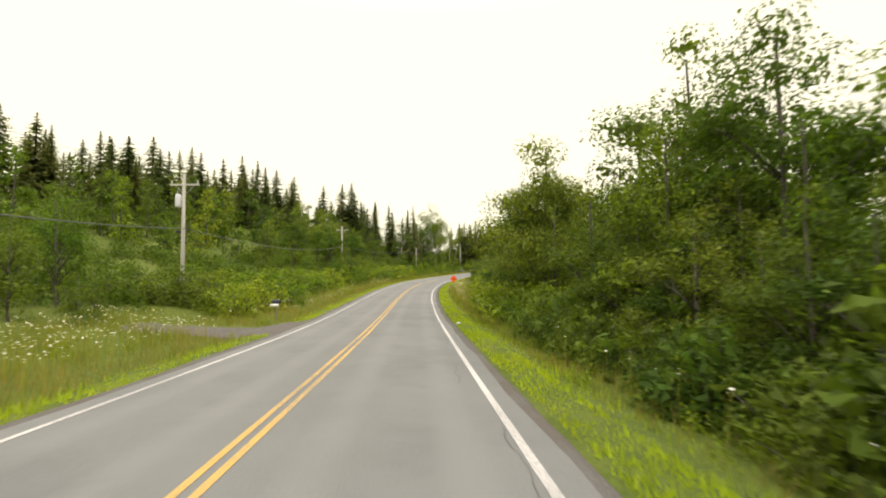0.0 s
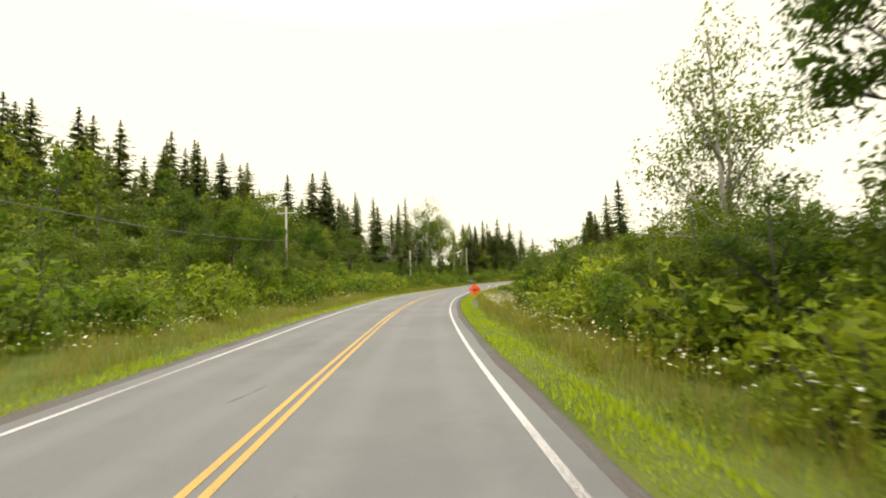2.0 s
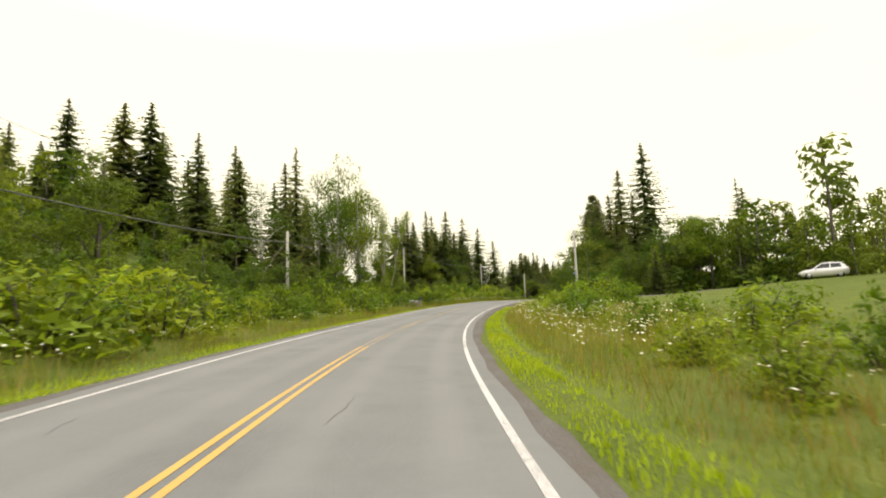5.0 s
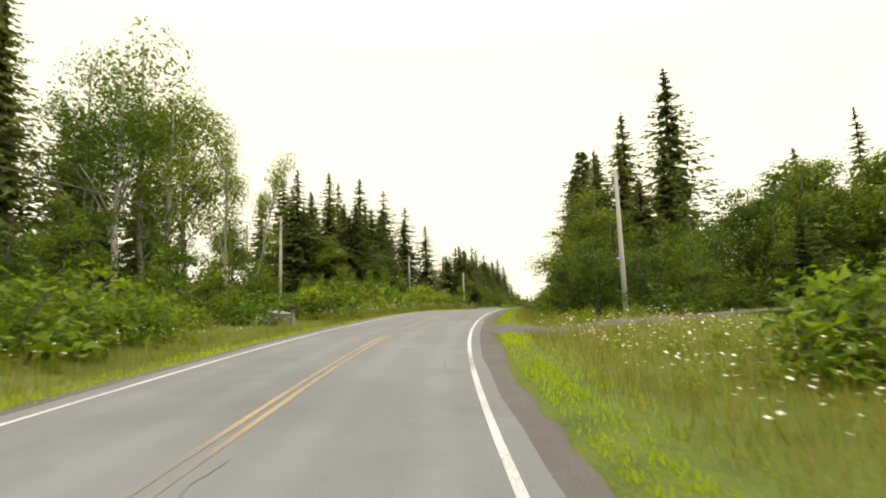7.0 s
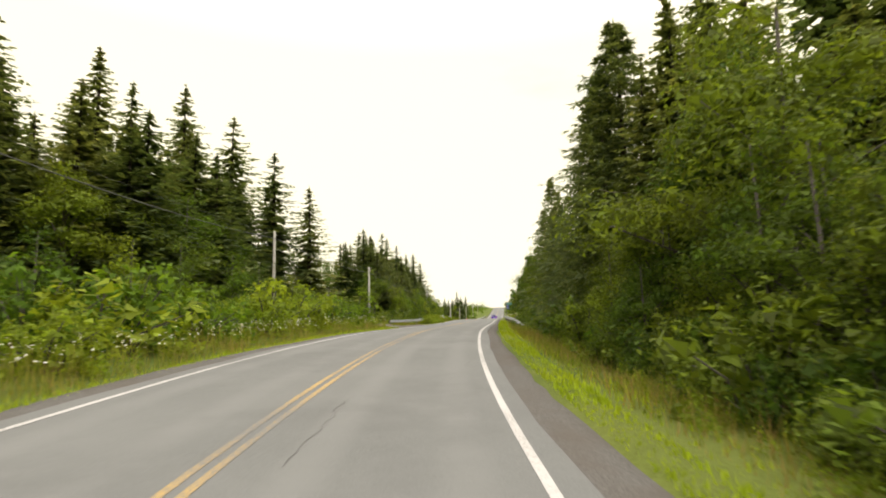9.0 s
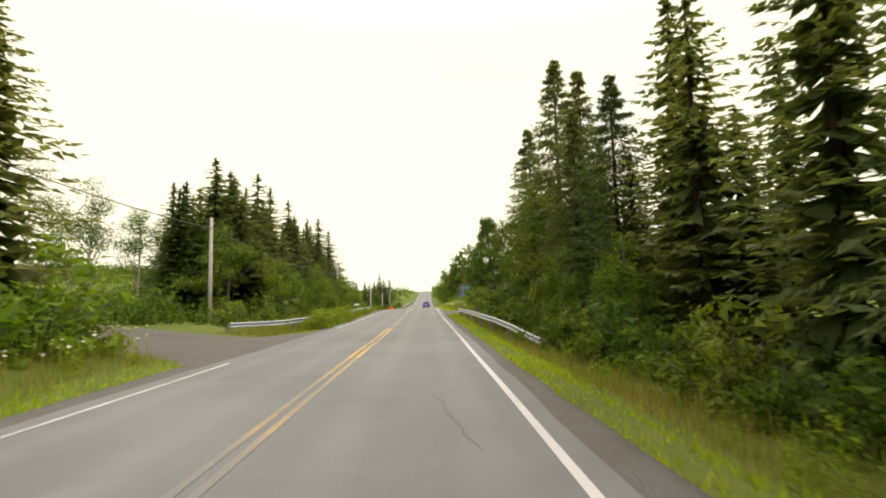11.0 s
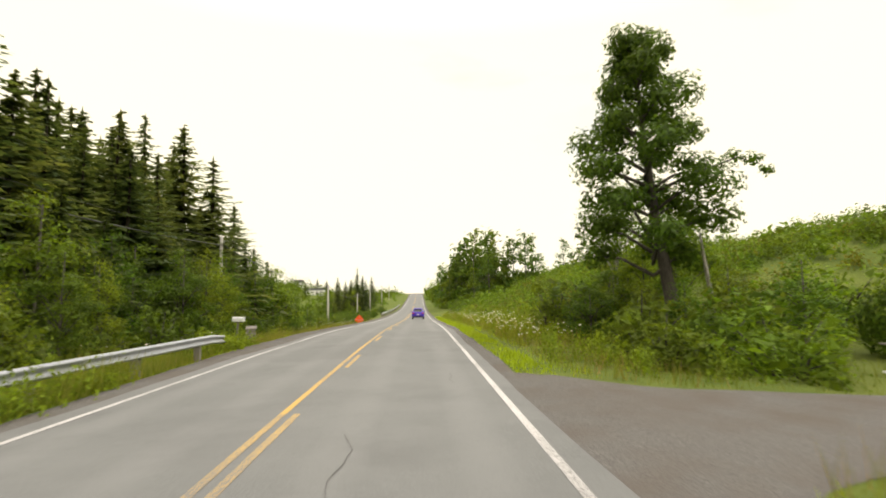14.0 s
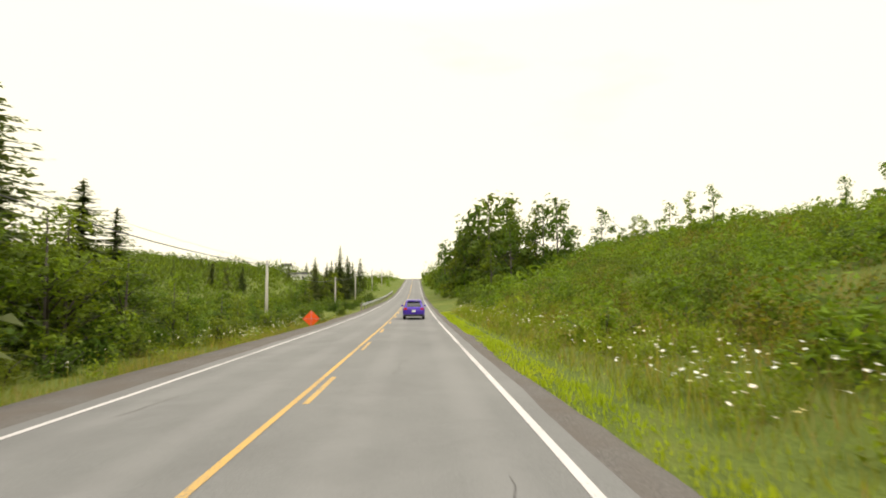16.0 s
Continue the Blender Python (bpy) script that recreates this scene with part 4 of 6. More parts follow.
broad(116.5, -26, 12.5, 1)
broad(106, -25, 10, 0)
scatter(alder, 338, 430, -45, -16, 2.6, 2.6, 4.4, 18)
scatter(shrub, 322, 400, -22, -12.5, 2.4, 1.2, 2.4, 93, dark=True)

# right side
scatter(alder, -4, 44, 9.3, 12, 2.2, 5.5, 8.5, 30)
scatter(broad, -2, 50, 12, 18, 4.0, 8, 11, 31)
broad(20, 13.4, 13, 3, 1.1)
scatter(alder, -2, 50, 14, 21, 2.2, 5.5, 8, 96)
for k in range(9):
    alder(7.5 + 1.7 * k, 8.9 + 0.35 * (k % 3), 4.2 + 0.6 * (k % 2), 1 + 2 * (k % 3), 1.25)
scatter(shrub, 6, 24, 6.9, 7.8, 1.1, 1.1, 1.9, 97, dark=True)
scatter(shrub, 174, 192, 7.0, 8.0, 1.2, 1.0, 1.7, 98, dark=True)
birch(60, 13.5, 13, 1, 0.85)
birch(62, 14.5, 9, 3, 0.8)
for k in range(7):
    alder(46 + 2.1 * k, 9.8 + 0.3 * (k % 3), 4.4 + 0.5 * (k % 2), 1 + 2 * (k % 3), 1.25)
# shade at the foot of this stretch is put into the darker leaf colour
scatter(shrub, -2, 24, 7.6, 9, 1.7, 1.6, 3.0, 32, dark=True)
scatter(shrub, 24, 50, 7.6, 9, 1.7, 1.6, 3.0, 110)
broad(34, 10.2, 12.8, 3, 1.15)
broad(36.5, 11, 11, 1, 1.1)
broad(45, 11.5, 9, 3)
broad(49.6, 11.6, 11, 5, 1.0)
scatter(alder, 48, 64, 11, 16, 3.0, 4.2, 5.6, 33)
scatter(shrub, 49, 72, 8.8, 12, 1.7, 2.0, 3.4, 34)
scatter(alder, 64, 98, 13, 20, 2.6, 4.5, 7, 35)
alder(75, 11.2, 5.3, 2, 1.5)
alder(78.5, 12, 5.0, 3, 1.4)
alder(71, 12, 4.6, 1, 1.4)
for s, lat, top, v in ((77.5, 10.4, 4.5, 1), (79.5, 9.8, 4.6, 3), (81.5, 10.3, 4.9, 5)):
    alder(s, lat, top, v, 1.2)
scatter(shrub, 66, 98, 10.5, 13, 1.8, 2.2, 3.6, 36)
for s, lat, top, v in ((88, 12.2, 5.0, 1), (91, 11.8, 5.2, 3), (93.5, 11.0, 5.0, 1), (96, 11.6, 5.8, 5), (98.5, 11.0, 5.8, 3), (101, 11.3, 6.0, 1), (103, 12.5, 6.3, 5), (95, 14, 6.5, 3), (99, 14.5, 6.6, 1)):
    alder(s, lat, top, v, 1.3)
for s, lat, top in ((97, 8.8, 1.6), (100, 9.2, 1.9), (104, 9, 1.6), (108, 8.6, 1.5), (112, 8.8, 1.4), (102, 9.4, 2.0)):
    shrub(s, lat, top, False, 1.2)
scatter(shrub, 104, 130, 10, 14, 3.2, 1.4, 2.2, 37)
scatter(alder, 96, 170, 36, 50, 2.2, 6, 9, 38)
for s, lat, top in ((137, 10.4, 2.6), (139, 11.5, 2.5), (137.5, 9.0, 2.1), (139.5, 9.2, 2.3), (141.5, 9.6, 2.4), (147, 9.9, 2.2), (146.6, 11.3, 2.7), (147.5, 13, 2.9), (148.5, 12, 2.6), (149.5, 14.5, 3.0), (151, 16, 2.4)):
    shrub(s, lat, top, False, 1.3)
spruce(168, 21.5, 5.6, 5, 1.7)
scatter(alder, 168, 202, 25, 40, 1.8, 8, 11, 76)
broad(175, 42, 18, 1, 1.1)
broad(180, 45, 16, 3, 1.0)
for s, lat, top in ((174, 23, 9.5), (176, 25.5, 10.5), (180, 27, 11), (184, 24, 10), (188, 28, 11), (171, 28, 9.5), (170, 33, 10.5), (175, 36, 11)):
    broad(s, lat, top, None, 1.4)
spruce(186, 34, 15.5, 4, 0.8)
scatter(alder, 172, 190, 38, 52, 1.5, 8, 11, 77)
for s, lat, top in ((176, 9.6, 5.2), (179, 10.6, 6.3), (182.5, 9.8, 6.0), (177, 13.4, 6.5), (174.5, 15.5, 6.2), (174, 11.3, 6.2), (172.3, 13.6, 5.6), (173, 18.5, 6.4), (172, 21.5, 6.4), (171.5, 24.5, 7), (181, 13, 8), (185, 11.5, 7)):
    alder(s, lat, top, 1 + 2 * PLANT_RND.randrange(3), 1.3)
scatter(alder, 170, 196, 17, 27, 2.4, 6.5, 10, 40)
scatter(alder, 168, 186, 14.5, 18, 2.6, 4, 6.5, 41)
for s, lat, z in ((199, 21.8, 29.8), (203.8, 17.3, 26.9), (204.6, 12.3, 23.1), (211, 37.5, 22.1), (193, 20, 20), (196, 16, 21), (200, 14, 21)):
    spruce_to(s, lat, z)
scatter(spruce, 195, 232, 11.3, 14.5, 4.4, 15, 19, 42, spread=1.05)
broad(188.5, 12.2, 12.5, 3, 1.2)
broad(192, 13.5, 13, 1, 1.2)
scatter(spruce, 190, 250, 17, 24, 9, 12, 17, 43)
scatter(alder, 180, 212, 9.4, 11, 2.7, 4.0, 6.5, 44, v=3)
for s, lat, top in ((189, 8.3, 3.7), (191, 9.0, 4.2), (187.5, 9.6, 3.9), (193.5, 8.6, 3.4)):
    alder(s, lat, top, None, 1.25)
scatter(shrub, 176, 228, 7.8, 9, 1.9, 1.6, 2.8, 45, dark=True)
scatter(spruce, 228, 248, 12, 15.5, 4.5, 9, 12, 46)
broad(242, 11.2, 10.5, 3, 1.15)
broad(244, 13, 10, 1, 1.15)
for s, lat, top, v in ((252.4, 11.4, 17.6, 5), (254.4, 13.8, 13.5, 5), (250.6, 13.0, 12.5, 0), (247.6, 12.2, 12.5, 5), (237.8, 11.2, 14.5, 5), (233.5, 12, 15, 1), (241, 12.6, 12.5, 0), (244.2, 11.8, 20.5, 4), (239.8, 12.2, 18, 3)):
    set_plant("near_spruce", s, lat, top, v, 0.92)
scatter(shrub, 226, 251, 7.6, 9.5, 1.6, 1.8, 3.0, 47, dark=True)
scatter(alder, 228, 241, 9.0, 10.8, 2.4, 4, 6.5, 48, v=2)
scatter(alder, 241, 252, 9.0, 10.8, 2.2, 4, 6.5, 111, v=3)
alder(274.5, 20.5, 7.2, 2, 1.1)
alder(262.5, 17.5, 5.2, 1, 1.2)
alder(264, 21, 5.6, 3, 1.2)
alder(271, 26, 5.5)
alder(257.3, 10.0, 4.2)
shrub(255.3, 9.2, 2.8)
shrub(258.6, 9.6, 2.2)
alder(253.5, 11.5, 5.0)
alder(256.4, 8.9, 3.5, None, 1.2)
alder(258.5, 11.6, 4.0, None, 1.2)
for s, lat, top in ((254.2, 8.0, 1.9), (256, 8.2, 1.6), (257.8, 8.6, 1.6), (252.5, 8.2, 2.2)):
    shrub(s, lat, top, True, 1.4)
for s, lat, top in ((271.5, 11.6, 2.2), (272.5, 13.0, 2.0), (273, 10.4, 2.2), (274.5, 12.5, 2.6), (278, 15, 2.6), (280, 18, 2.8), (281, 21, 3.0), (279, 24, 3.4)):
    shrub(s, lat, top, False, 1.4)


def lone_tree(s, lat):
    """A tall deciduous tree with an open, stepped crown, a bare lower trunk and one far-reaching limb."""
    rnd = random.Random(614)
    root = thing("broadleaf_tree", Matrix.Translation(place(s, lat, -0.2)) @ Matrix.Rotation(radians(heading(s)), 4, "Z") @ Matrix.Scale(1.1, 4), "tall green broadleaf tree with an open uneven crown", "tree", "roadside broadleaf trees")
    groups = [([(0.9, 0, -0.5), (0.85, 0, 2), (0.5, 0.05, 4.5), (0.2, 0, 7.5), (0, 0, 11)], [0.26, 0.22, 0.18, 0.11, 0.02])]
    centres = []
    for k in range(34):
        z = 3.4 + 7.6 * (k + rnd.random() * 0.6) / 34
        half = float(np.interp(z, (3.2, 4.5, 6, 8, 9.6, 11.4), (2.2, 3.1, 2.7, 1.9, 1.3, 0.5)))
        a = k * 2.4 + rnd.uniform(-0.4, 0.4)
        r = half * rnd.uniform(0.55, 1.0)
        e = Vector((math.cos(a) * r + 0.15, math.sin(a) * r, z))
        b = Vector((0.5 - 0.05 * z, 0, z - 0.25 * r - 0.3))
        m = b.lerp(e, 0.5) + Vector((0, 0, 0.1 * r))
        groups.append(([b, m, e], [0.07, 0.045, 0.012]))
        centres += [(e, rnd.uniform(0.5, 0.85)), (m.lerp(e, 0.45) + Vector((0, 0, 0.25)), rnd.uniform(0.5, 0.75))]
    for z in (5.5, 7, 8.5, 10, 11.1):
        centres.append((Vector((0.2, 0, z)), 0.62))
    groups.append(([(0.4, 0, 5.6), (2.2, 0.1, 6.4), (3.6, 0.1, 6.9), (4.5, 0.1, 6.6)], [0.07, 0.045, 0.03, 0.01]))
    centres += [(Vector((3.4, 0.1, 6.95)), 0.3), (Vector((4.1, 0.1, 6.85)), 0.34), (Vector((4.6, 0.1, 6.45)), 0.26)]
    part("trunk", mesh_of("lone_trunk", *tubes(groups, 6), BARK, True), BARK, root)
    part("crown", quick_mesh("lone_crown", leaf_cloud(rnd, centres, 19000, 0.1, core=20, inside=0.2), 3, DARK_BROAD), DARK_BROAD, root)


lone_tree(277, 10.4)
for s, lat, top in ((276, 13.0, 3.6), (275, 15, 3.8), (274.5, 10.6, 3.0), (278.5, 8.8, 2.8), (273.6, 17.5, 4.0), (280.5, 10.5, 3.4)):
    alder(s, lat, top, None, 1.5)
birch(272.5, 19.5, 8.0, 1, 1.0)
for s, lat, top in ((284, 11.6, 4.4), (285.6, 13.2, 5.0), (282.4, 12.8, 4.8), (287.2, 14.8, 4.8), (257, 11.6, 5.6), (256.4, 11.8, 6.6)):
    set_plant("near_alder", s, lat, top, None, 1.3)
for s, lat, top in ((248.6, 10.6, 12), (246.2, 10.8, 12.5)):
    broad(s, lat, top, None, 1.1)
q = place(276.6, 12.6, -0.2)
snag = thing("tree_snag", Matrix.Translation(q), "pale leaning dead birch trunk beside the tree", "tree")
vt, fc = tube([(0.3, 0, -0.3), (0.2, 0, 1.8), (-0.1, 0, 3.2), (-0.35, 0, 4.6)], [0.10, 0.085, 0.07, 0.035], 8)
part("trunk", mesh_of("snag_trunk", vt, fc, PALE_BARK, True), PALE_BARK, snag)
birch(284.5, 12.2, 9, 2, 0.9)
broad(281, 13.5, 7.5, 0, 1.0)
scatter(shrub, 272, 286, 8.3, 13, 1.0, 1.8, 3.2, 49, dark=True)
scatter(shrub, 284, 345, 8.0, 12, 1.6, 1.0, 1.9, 50)
scatter(shrub, 284, 372, 10, 26, 2.4, 1.1, 2.0, 102, dark=True, spread=1.5)
scatter(alder, 380, 440, 9, 24, 1.2, 9, 14, 53, v=1)
scatter(shrub, 345, 400, 7.6, 11.5, 2.2, 1.2, 2.4, 61, dark=True)
scatter(shrub, 345, 430, -11.5, -8, 3.0, 1.0, 2.0, 62, dark=True)
for s, lat, top in ((395.6, 17, 20), (392, 14, 18), (399, 22, 18), (388, 19, 17), (404, 13, 17), (384, 15, 15), (378, 18, 12), (380, 24, 13), (386, 28, 14), (392, 31, 13), (375, 14, 9), (398.3, 41, 10), (403, 58, 9)):
    alder(s, lat, top, 3, 1.2)
spruce(314, -17.7, 14.0, 5, 1.6)
spruce(317.5, -20, 11, 3, 1.4)
spruce(310.5, -20.5, 12, 1, 1.4)
spruce(322, -18, 10.5, 5, 1.8)
spruce(323.5, -16.8, 9.0, 0, 1.8)
scatter(alder, 320, 342, -36, -17, 1.6, 2.8, 4.2, 78)
scatter(alder, 345, 440, 34, 55, 6, 3, 8, 54)
scatter(alder, 258, 282, 22, 34, 1.5, 4, 7, 72)
# far trees on both sides of the crest
for s, lat, top in ((430.7, -18.2, 14.5), (428, -20, 11), (436, -17, 12), (470, -17, 12), (480, -22, 11), (445, -24, 11)):
    spruce(s, lat, top)
scatter(spruce, 480, 700, -150, -60, 9, 7, 11, 57)
scatter(alder, 422, 456, -30, -16, 1.4, 5, 8.5, 106)
scatter(spruce, 424, 460, -26, -16, 4, 8, 12, 107)
undergrowth([(34, 66, -48, -16, 0.10, 1.6, 3.2, True), (60, 160, -30, -13, 0.10, 1.6, 3.2, True), (160, 178, -34, -13, 0.10, 1.2, 2.4, True), (196, 240, -34, -13, 0.08, 1.2, 2.4, True), (178, 198, -22, -12, 0.16, 1.0, 2.0, True), (240, 320, -22, -12.3, 0.18, 1.0, 2.2, True),
             (-5, 52, 10.8, 22, 0.24, 1.4, 2.8, True), (46, 100, 12, 24, 0.14, 1.4, 3.0, True), (164, 250, 12.5, 24, 0.12, 1.0, 2.4, True), (170, 206, 16, 42, 0.26, 1.6, 3.0, True), (242, 312, -30, -14, 0.18, 1.6, 3.2, True), (200, 240, -30, -14, 0.12, 1.6, 3.2, True),
             (50, 175, -100, -34, 0.035, 2.0, 4.0, False), (200, 260, -60, -30, 0.05, 2.0, 3.5, False), (300, 345, -40, -14, 0.12, 1.0, 2.0, True), (345, 430, -60, -13, 0.06, 1.0, 2.2, False)],
            DARK_BROAD, "tangled dark green undergrowth below the roadside trees")
undergrowth([(284, 350, 10, 20, 0.06, 1.5, 2.4, 2), (290, 390, 20, 36, 0.05, 1.8, 3.0, True), (280, 345, 9, 14, 0.12, 0.6, 1.4, 2), (280, 345, 14, 30, 0.12, 0.6, 1.6, True), (262, 300, 27, 60, 0.2, 1.0, 2.6, False), (262, 276, 25, 34, 0.2, 0.6, 1.8, True), (268, 345, 30, 62, 0.15, 0.8, 2.2, True), (345, 440, 8.5, 80, 0.05, 1.4, 3.2, False),
             (430, 640, -60, -9, 0.02, 1.2, 2.6, False), (430, 640, 7, 60, 0.02, 2, 5, False)],
            SHRUB, "bright green brambles and low bushes covering the hillside")

undergrowth([(284, 350, 10, 22, 0.05, 1.2, 2.2, 2), (284, 390, 22, 44, 0.045, 1.4, 2.6, True), (262, 300, 27, 60, 0.03, 1.2, 2.6, False)], DARK_BROAD, "dark green rounded shrubs scattered over the hillside")
undergrowth([(284, 350, 8.5, 22, 0.06, 0.9, 1.9, 2), (284, 390, 22, 44, 0.05, 1.2, 2.4, True)], OLIVE, "yellowish olive bracken and brambles over the hillside")


def far_woods(spans, mat, label):
    """Wooded hills beyond the near strip, each tree a rough cone or dome of a few leaf masses, joined."""
    rnd = random.Random(91)
    out = []
    base = clump_leaves(2, False)
    for s0, s1, near, far, count, tall in spans:
        for _ in range(count):
            s, lat = rnd.uniform(s0, s1), rnd.uniform(near, far)
            edge = max(-170, min(170, lat))
            p = place(s, edge)
            p += Vector((math.cos(radians(8)), -math.sin(radians(8)), 0)) * (lat - edge)
            p.z += far_rise(s, lat) if edge != lat else 0
            k = rnd.uniform(3.2, 5.5) * tall
            c = base[3 * rnd.randrange(100):][:3 * 60]
            shape = np.array([k * 0.9, k * 0.9, k * 1.1])
            q = c * shape
            narrow = 1.15 - 0.75 * np.clip(q[:, 2:3] / (2.2 * k), 0, 1) * rnd.choice((0.4, 1.0))
            q[:, :2] *= narrow
            out.append(q + np.array(p))
    ob = new("far_woods", quick_mesh("far_woods", np.concatenate(out), 3, mat))
    tagged(ob, label, "woods", kind="stuff")


far_woods([(440, 640, 8.5, 20, 70, 1), (560, 1100, -420, -120, 1500, 1), (420, 640, -170, -70, 250, 1), (600, 1000, 25, 160, 250, 1), (-40, 60, -170, -100, 120, 1),
           (345, 440, -75, -24, 190, 0.42), (440, 640, -75, -14, 200, 0.5)], DARK_BROAD,
          "dark wooded hills in the distance")


# ---- grass and flowers along the road ----
GRID_S = np.arange(-20, 361, 1.0)
GRID_L = np.r_[np.arange(-16, -4, 0.75), np.arange(4.25, 17, 0.75)]
GRID = np.array([[tuple(place(s, lat)) for lat in GRID_L] for s in GRID_S])


def on_ground(s, lat):
    """World points for arrays of s and lat within the verges."""
    i = np.clip(np.searchsorted(GRID_S, s, side="right") - 1, 0, len(GRID_S) - 2)
    j = np.clip(np.searchsorted(GRID_L, lat, side="right") - 1, 0, len(GRID_L) - 2)
    u = ((s - GRID_S[i]) / (GRID_S[i + 1] - GRID_S[i]))[:, None]
    v = ((lat - GRID_L[j]) / (GRID_L[j + 1] - GRID_L[j]))[:, None]
    return (GRID[i, j] * (1 - u) * (1 - v) + GRID[i + 1, j] * u * (1 - v) + GRID[i, j + 1] * (1 - u) * v + GRID[i + 1, j + 1] * u * v)


def pick(rng, s0, s1, near, far, density):
    """Uneven places in a stretch of verge, clear of the drives."""
    n = int((s1 - s0) * abs(far - near) * density)
    s, lat = rng.uniform(s0, s1, n), rng.uniform(min(near, far), max(near, far), n)
    thick = 0.5 + 0.5 * np.sin(s * 0.9 + 3 * np.sin(s * 0.23 + lat)) * np.sin(lat * 1.7 + s * 0.31)
    gravel_edge = 4.3 + np.where(lat < 0, np.interp(s, *WIDTHS[-1]), np.interp(s, *WIDTHS[1]) * 0.7 - 0.12)
    keep = (np.abs(lat) > gravel_edge) & (rng.random(n) < 0.35 + 0.65 * thick) & np.array([not on_drive(a, b, 0.1) for a, b in zip(s, lat)], dtype=bool)
    return s[keep], lat[keep]


def blades(name, spans, mat, label, seed, sides=5):
    """spans: s0, s1, near, far, blades per square metre, lowest, highest, width."""
    rng = np.random.default_rng(seed)
    out = []
    for s0, s1, near, far, density, lo, hi, width in spans:
        s, lat = pick(rng, s0, s1, near, far, density)
        p = on_ground(s, lat)
        n = len(p)
        h = rng.uniform(lo, hi, n) * (0.75 + 0.25 * np.sin(s * 0.7 + lat))
        a = rng.uniform(0, 6.283, n)
        w = width * rng.uniform(0.6, 1.4, n)
        side = np.stack([np.cos(a) * w, np.sin(a) * w, 0 * a], -1)
        b = rng.uniform(0, 6.283, n)
        bend = np.stack([np.cos(b), np.sin(b), 0 * b], -1) * (h * rng.uniform(0.1, 0.55, n))[:, None]
        mid = p + bend * 0.25 + np.stack([0 * h, 0 * h, h * 0.55], -1)
        top = p + bend + np.stack([0 * h, 0 * h, h * 0.97], -1)
        low = p - np.array([0, 0, 0.05])
        corners = [low - side, low + side, mid + side * 0.8, top, mid - side * 0.8] if sides == 5 else [low - side, low + side, top]
        out.append(np.stack(corners, 1).reshape(-1, 3))
    ob = new(name, quick_mesh(name, np.concatenate(out), sides, mat))
    tagged(ob, label, "grass", kind="stuff")


blades("mown_grass", [(-15, 345, -5.2, -4.4, 100, 0.08, 0.22, 0.026), (-15, 345, -6.2, -5.2, 50, 0.10, 0.28, 0.018), (-15, 345, 4.15, 5.2, 210, 0.08, 0.22, 0.030), (-15, 345, 5.3, 6.2, 50, 0.10, 0.30, 0.016)], LIME_GRASS,
       "short bright yellow-green grass beside the shoulder", 1, 3)
blades("tall_grass", [(-10, 345, -9.5, -5.4, 46, 0.28, 0.75, 0.009), (-10, 345, 5.5, 9.2, 52, 0.28, 0.78, 0.009),
                      (0, 60, -15.5, -9.0, 42, 0.4, 0.9, 0.012), (98, 172, 9.0, 16.0, 28, 0.2, 0.6, 0.011), (262, 345, 9, 15.9, 16, 0.3, 0.8, 0.012),
                      (240, 253.5, -5.5, -4.5, 240, 0.9, 1.45, 0.015), (253, 264, -5.35, -4.7, 90, 0.4, 0.8, 0.010), (255, 263, -5.4, -4.7, 160, 0.7, 1.1, 0.010), (240, 292, -9, -5.8, 40, 0.7, 1.15, 0.010), (262, 268, -5.5, -4.7, 190, 0.7, 1.05, 0.012), (254, 279, -5.25, -4.65, 190, 0.5, 0.95, 0.016), (238, 279, -8.5, -5.8, 30, 0.8, 1.3, 0.014)], GRASS,
       "tall green roadside grass and weeds", 2, 3)
blades("seeding_grass", [(-10, 345, -9.0, -5.6, 14, 0.45, 0.9, 0.008), (-10, 345, 5.6, 9.0, 16, 0.45, 0.9, 0.008), (98, 172, 8.0, 14.0, 10, 0.4, 0.8, 0.008), (284, 345, 8.5, 15.5, 12, 0.7, 1.5, 0.010), (172, 232, 5.3, 7.2, 26, 0.3, 0.6, 0.008)], DRY_GRASS,
       "tall brownish seed heads of roadside grass", 3, 3)


def weeds(spans, mat, label, seed):
    """Leafy weeds, joined: s0, s1, near, far, plants per square metre, lowest, highest."""
    rng = np.random.default_rng(seed)
    out = []
    for s0, s1, near, far, density, lo, hi in spans:
        s, lat = pick(rng, s0, s1, near, far, density)
        p = on_ground(s, lat)
        for q in p:
            k = rng.uniform(lo, hi) / 2.0
            c = clump_leaves(int(rng.integers(4)), True)[: 3 * int(rng.integers(80, 190))]
            out.append(c * np.array([k * 0.8, k * 0.8, k]) + q)
    ob = new("weeds", quick_mesh("weeds", np.concatenate(out), 3, mat))
    tagged(ob, label, "weeds", kind="stuff")


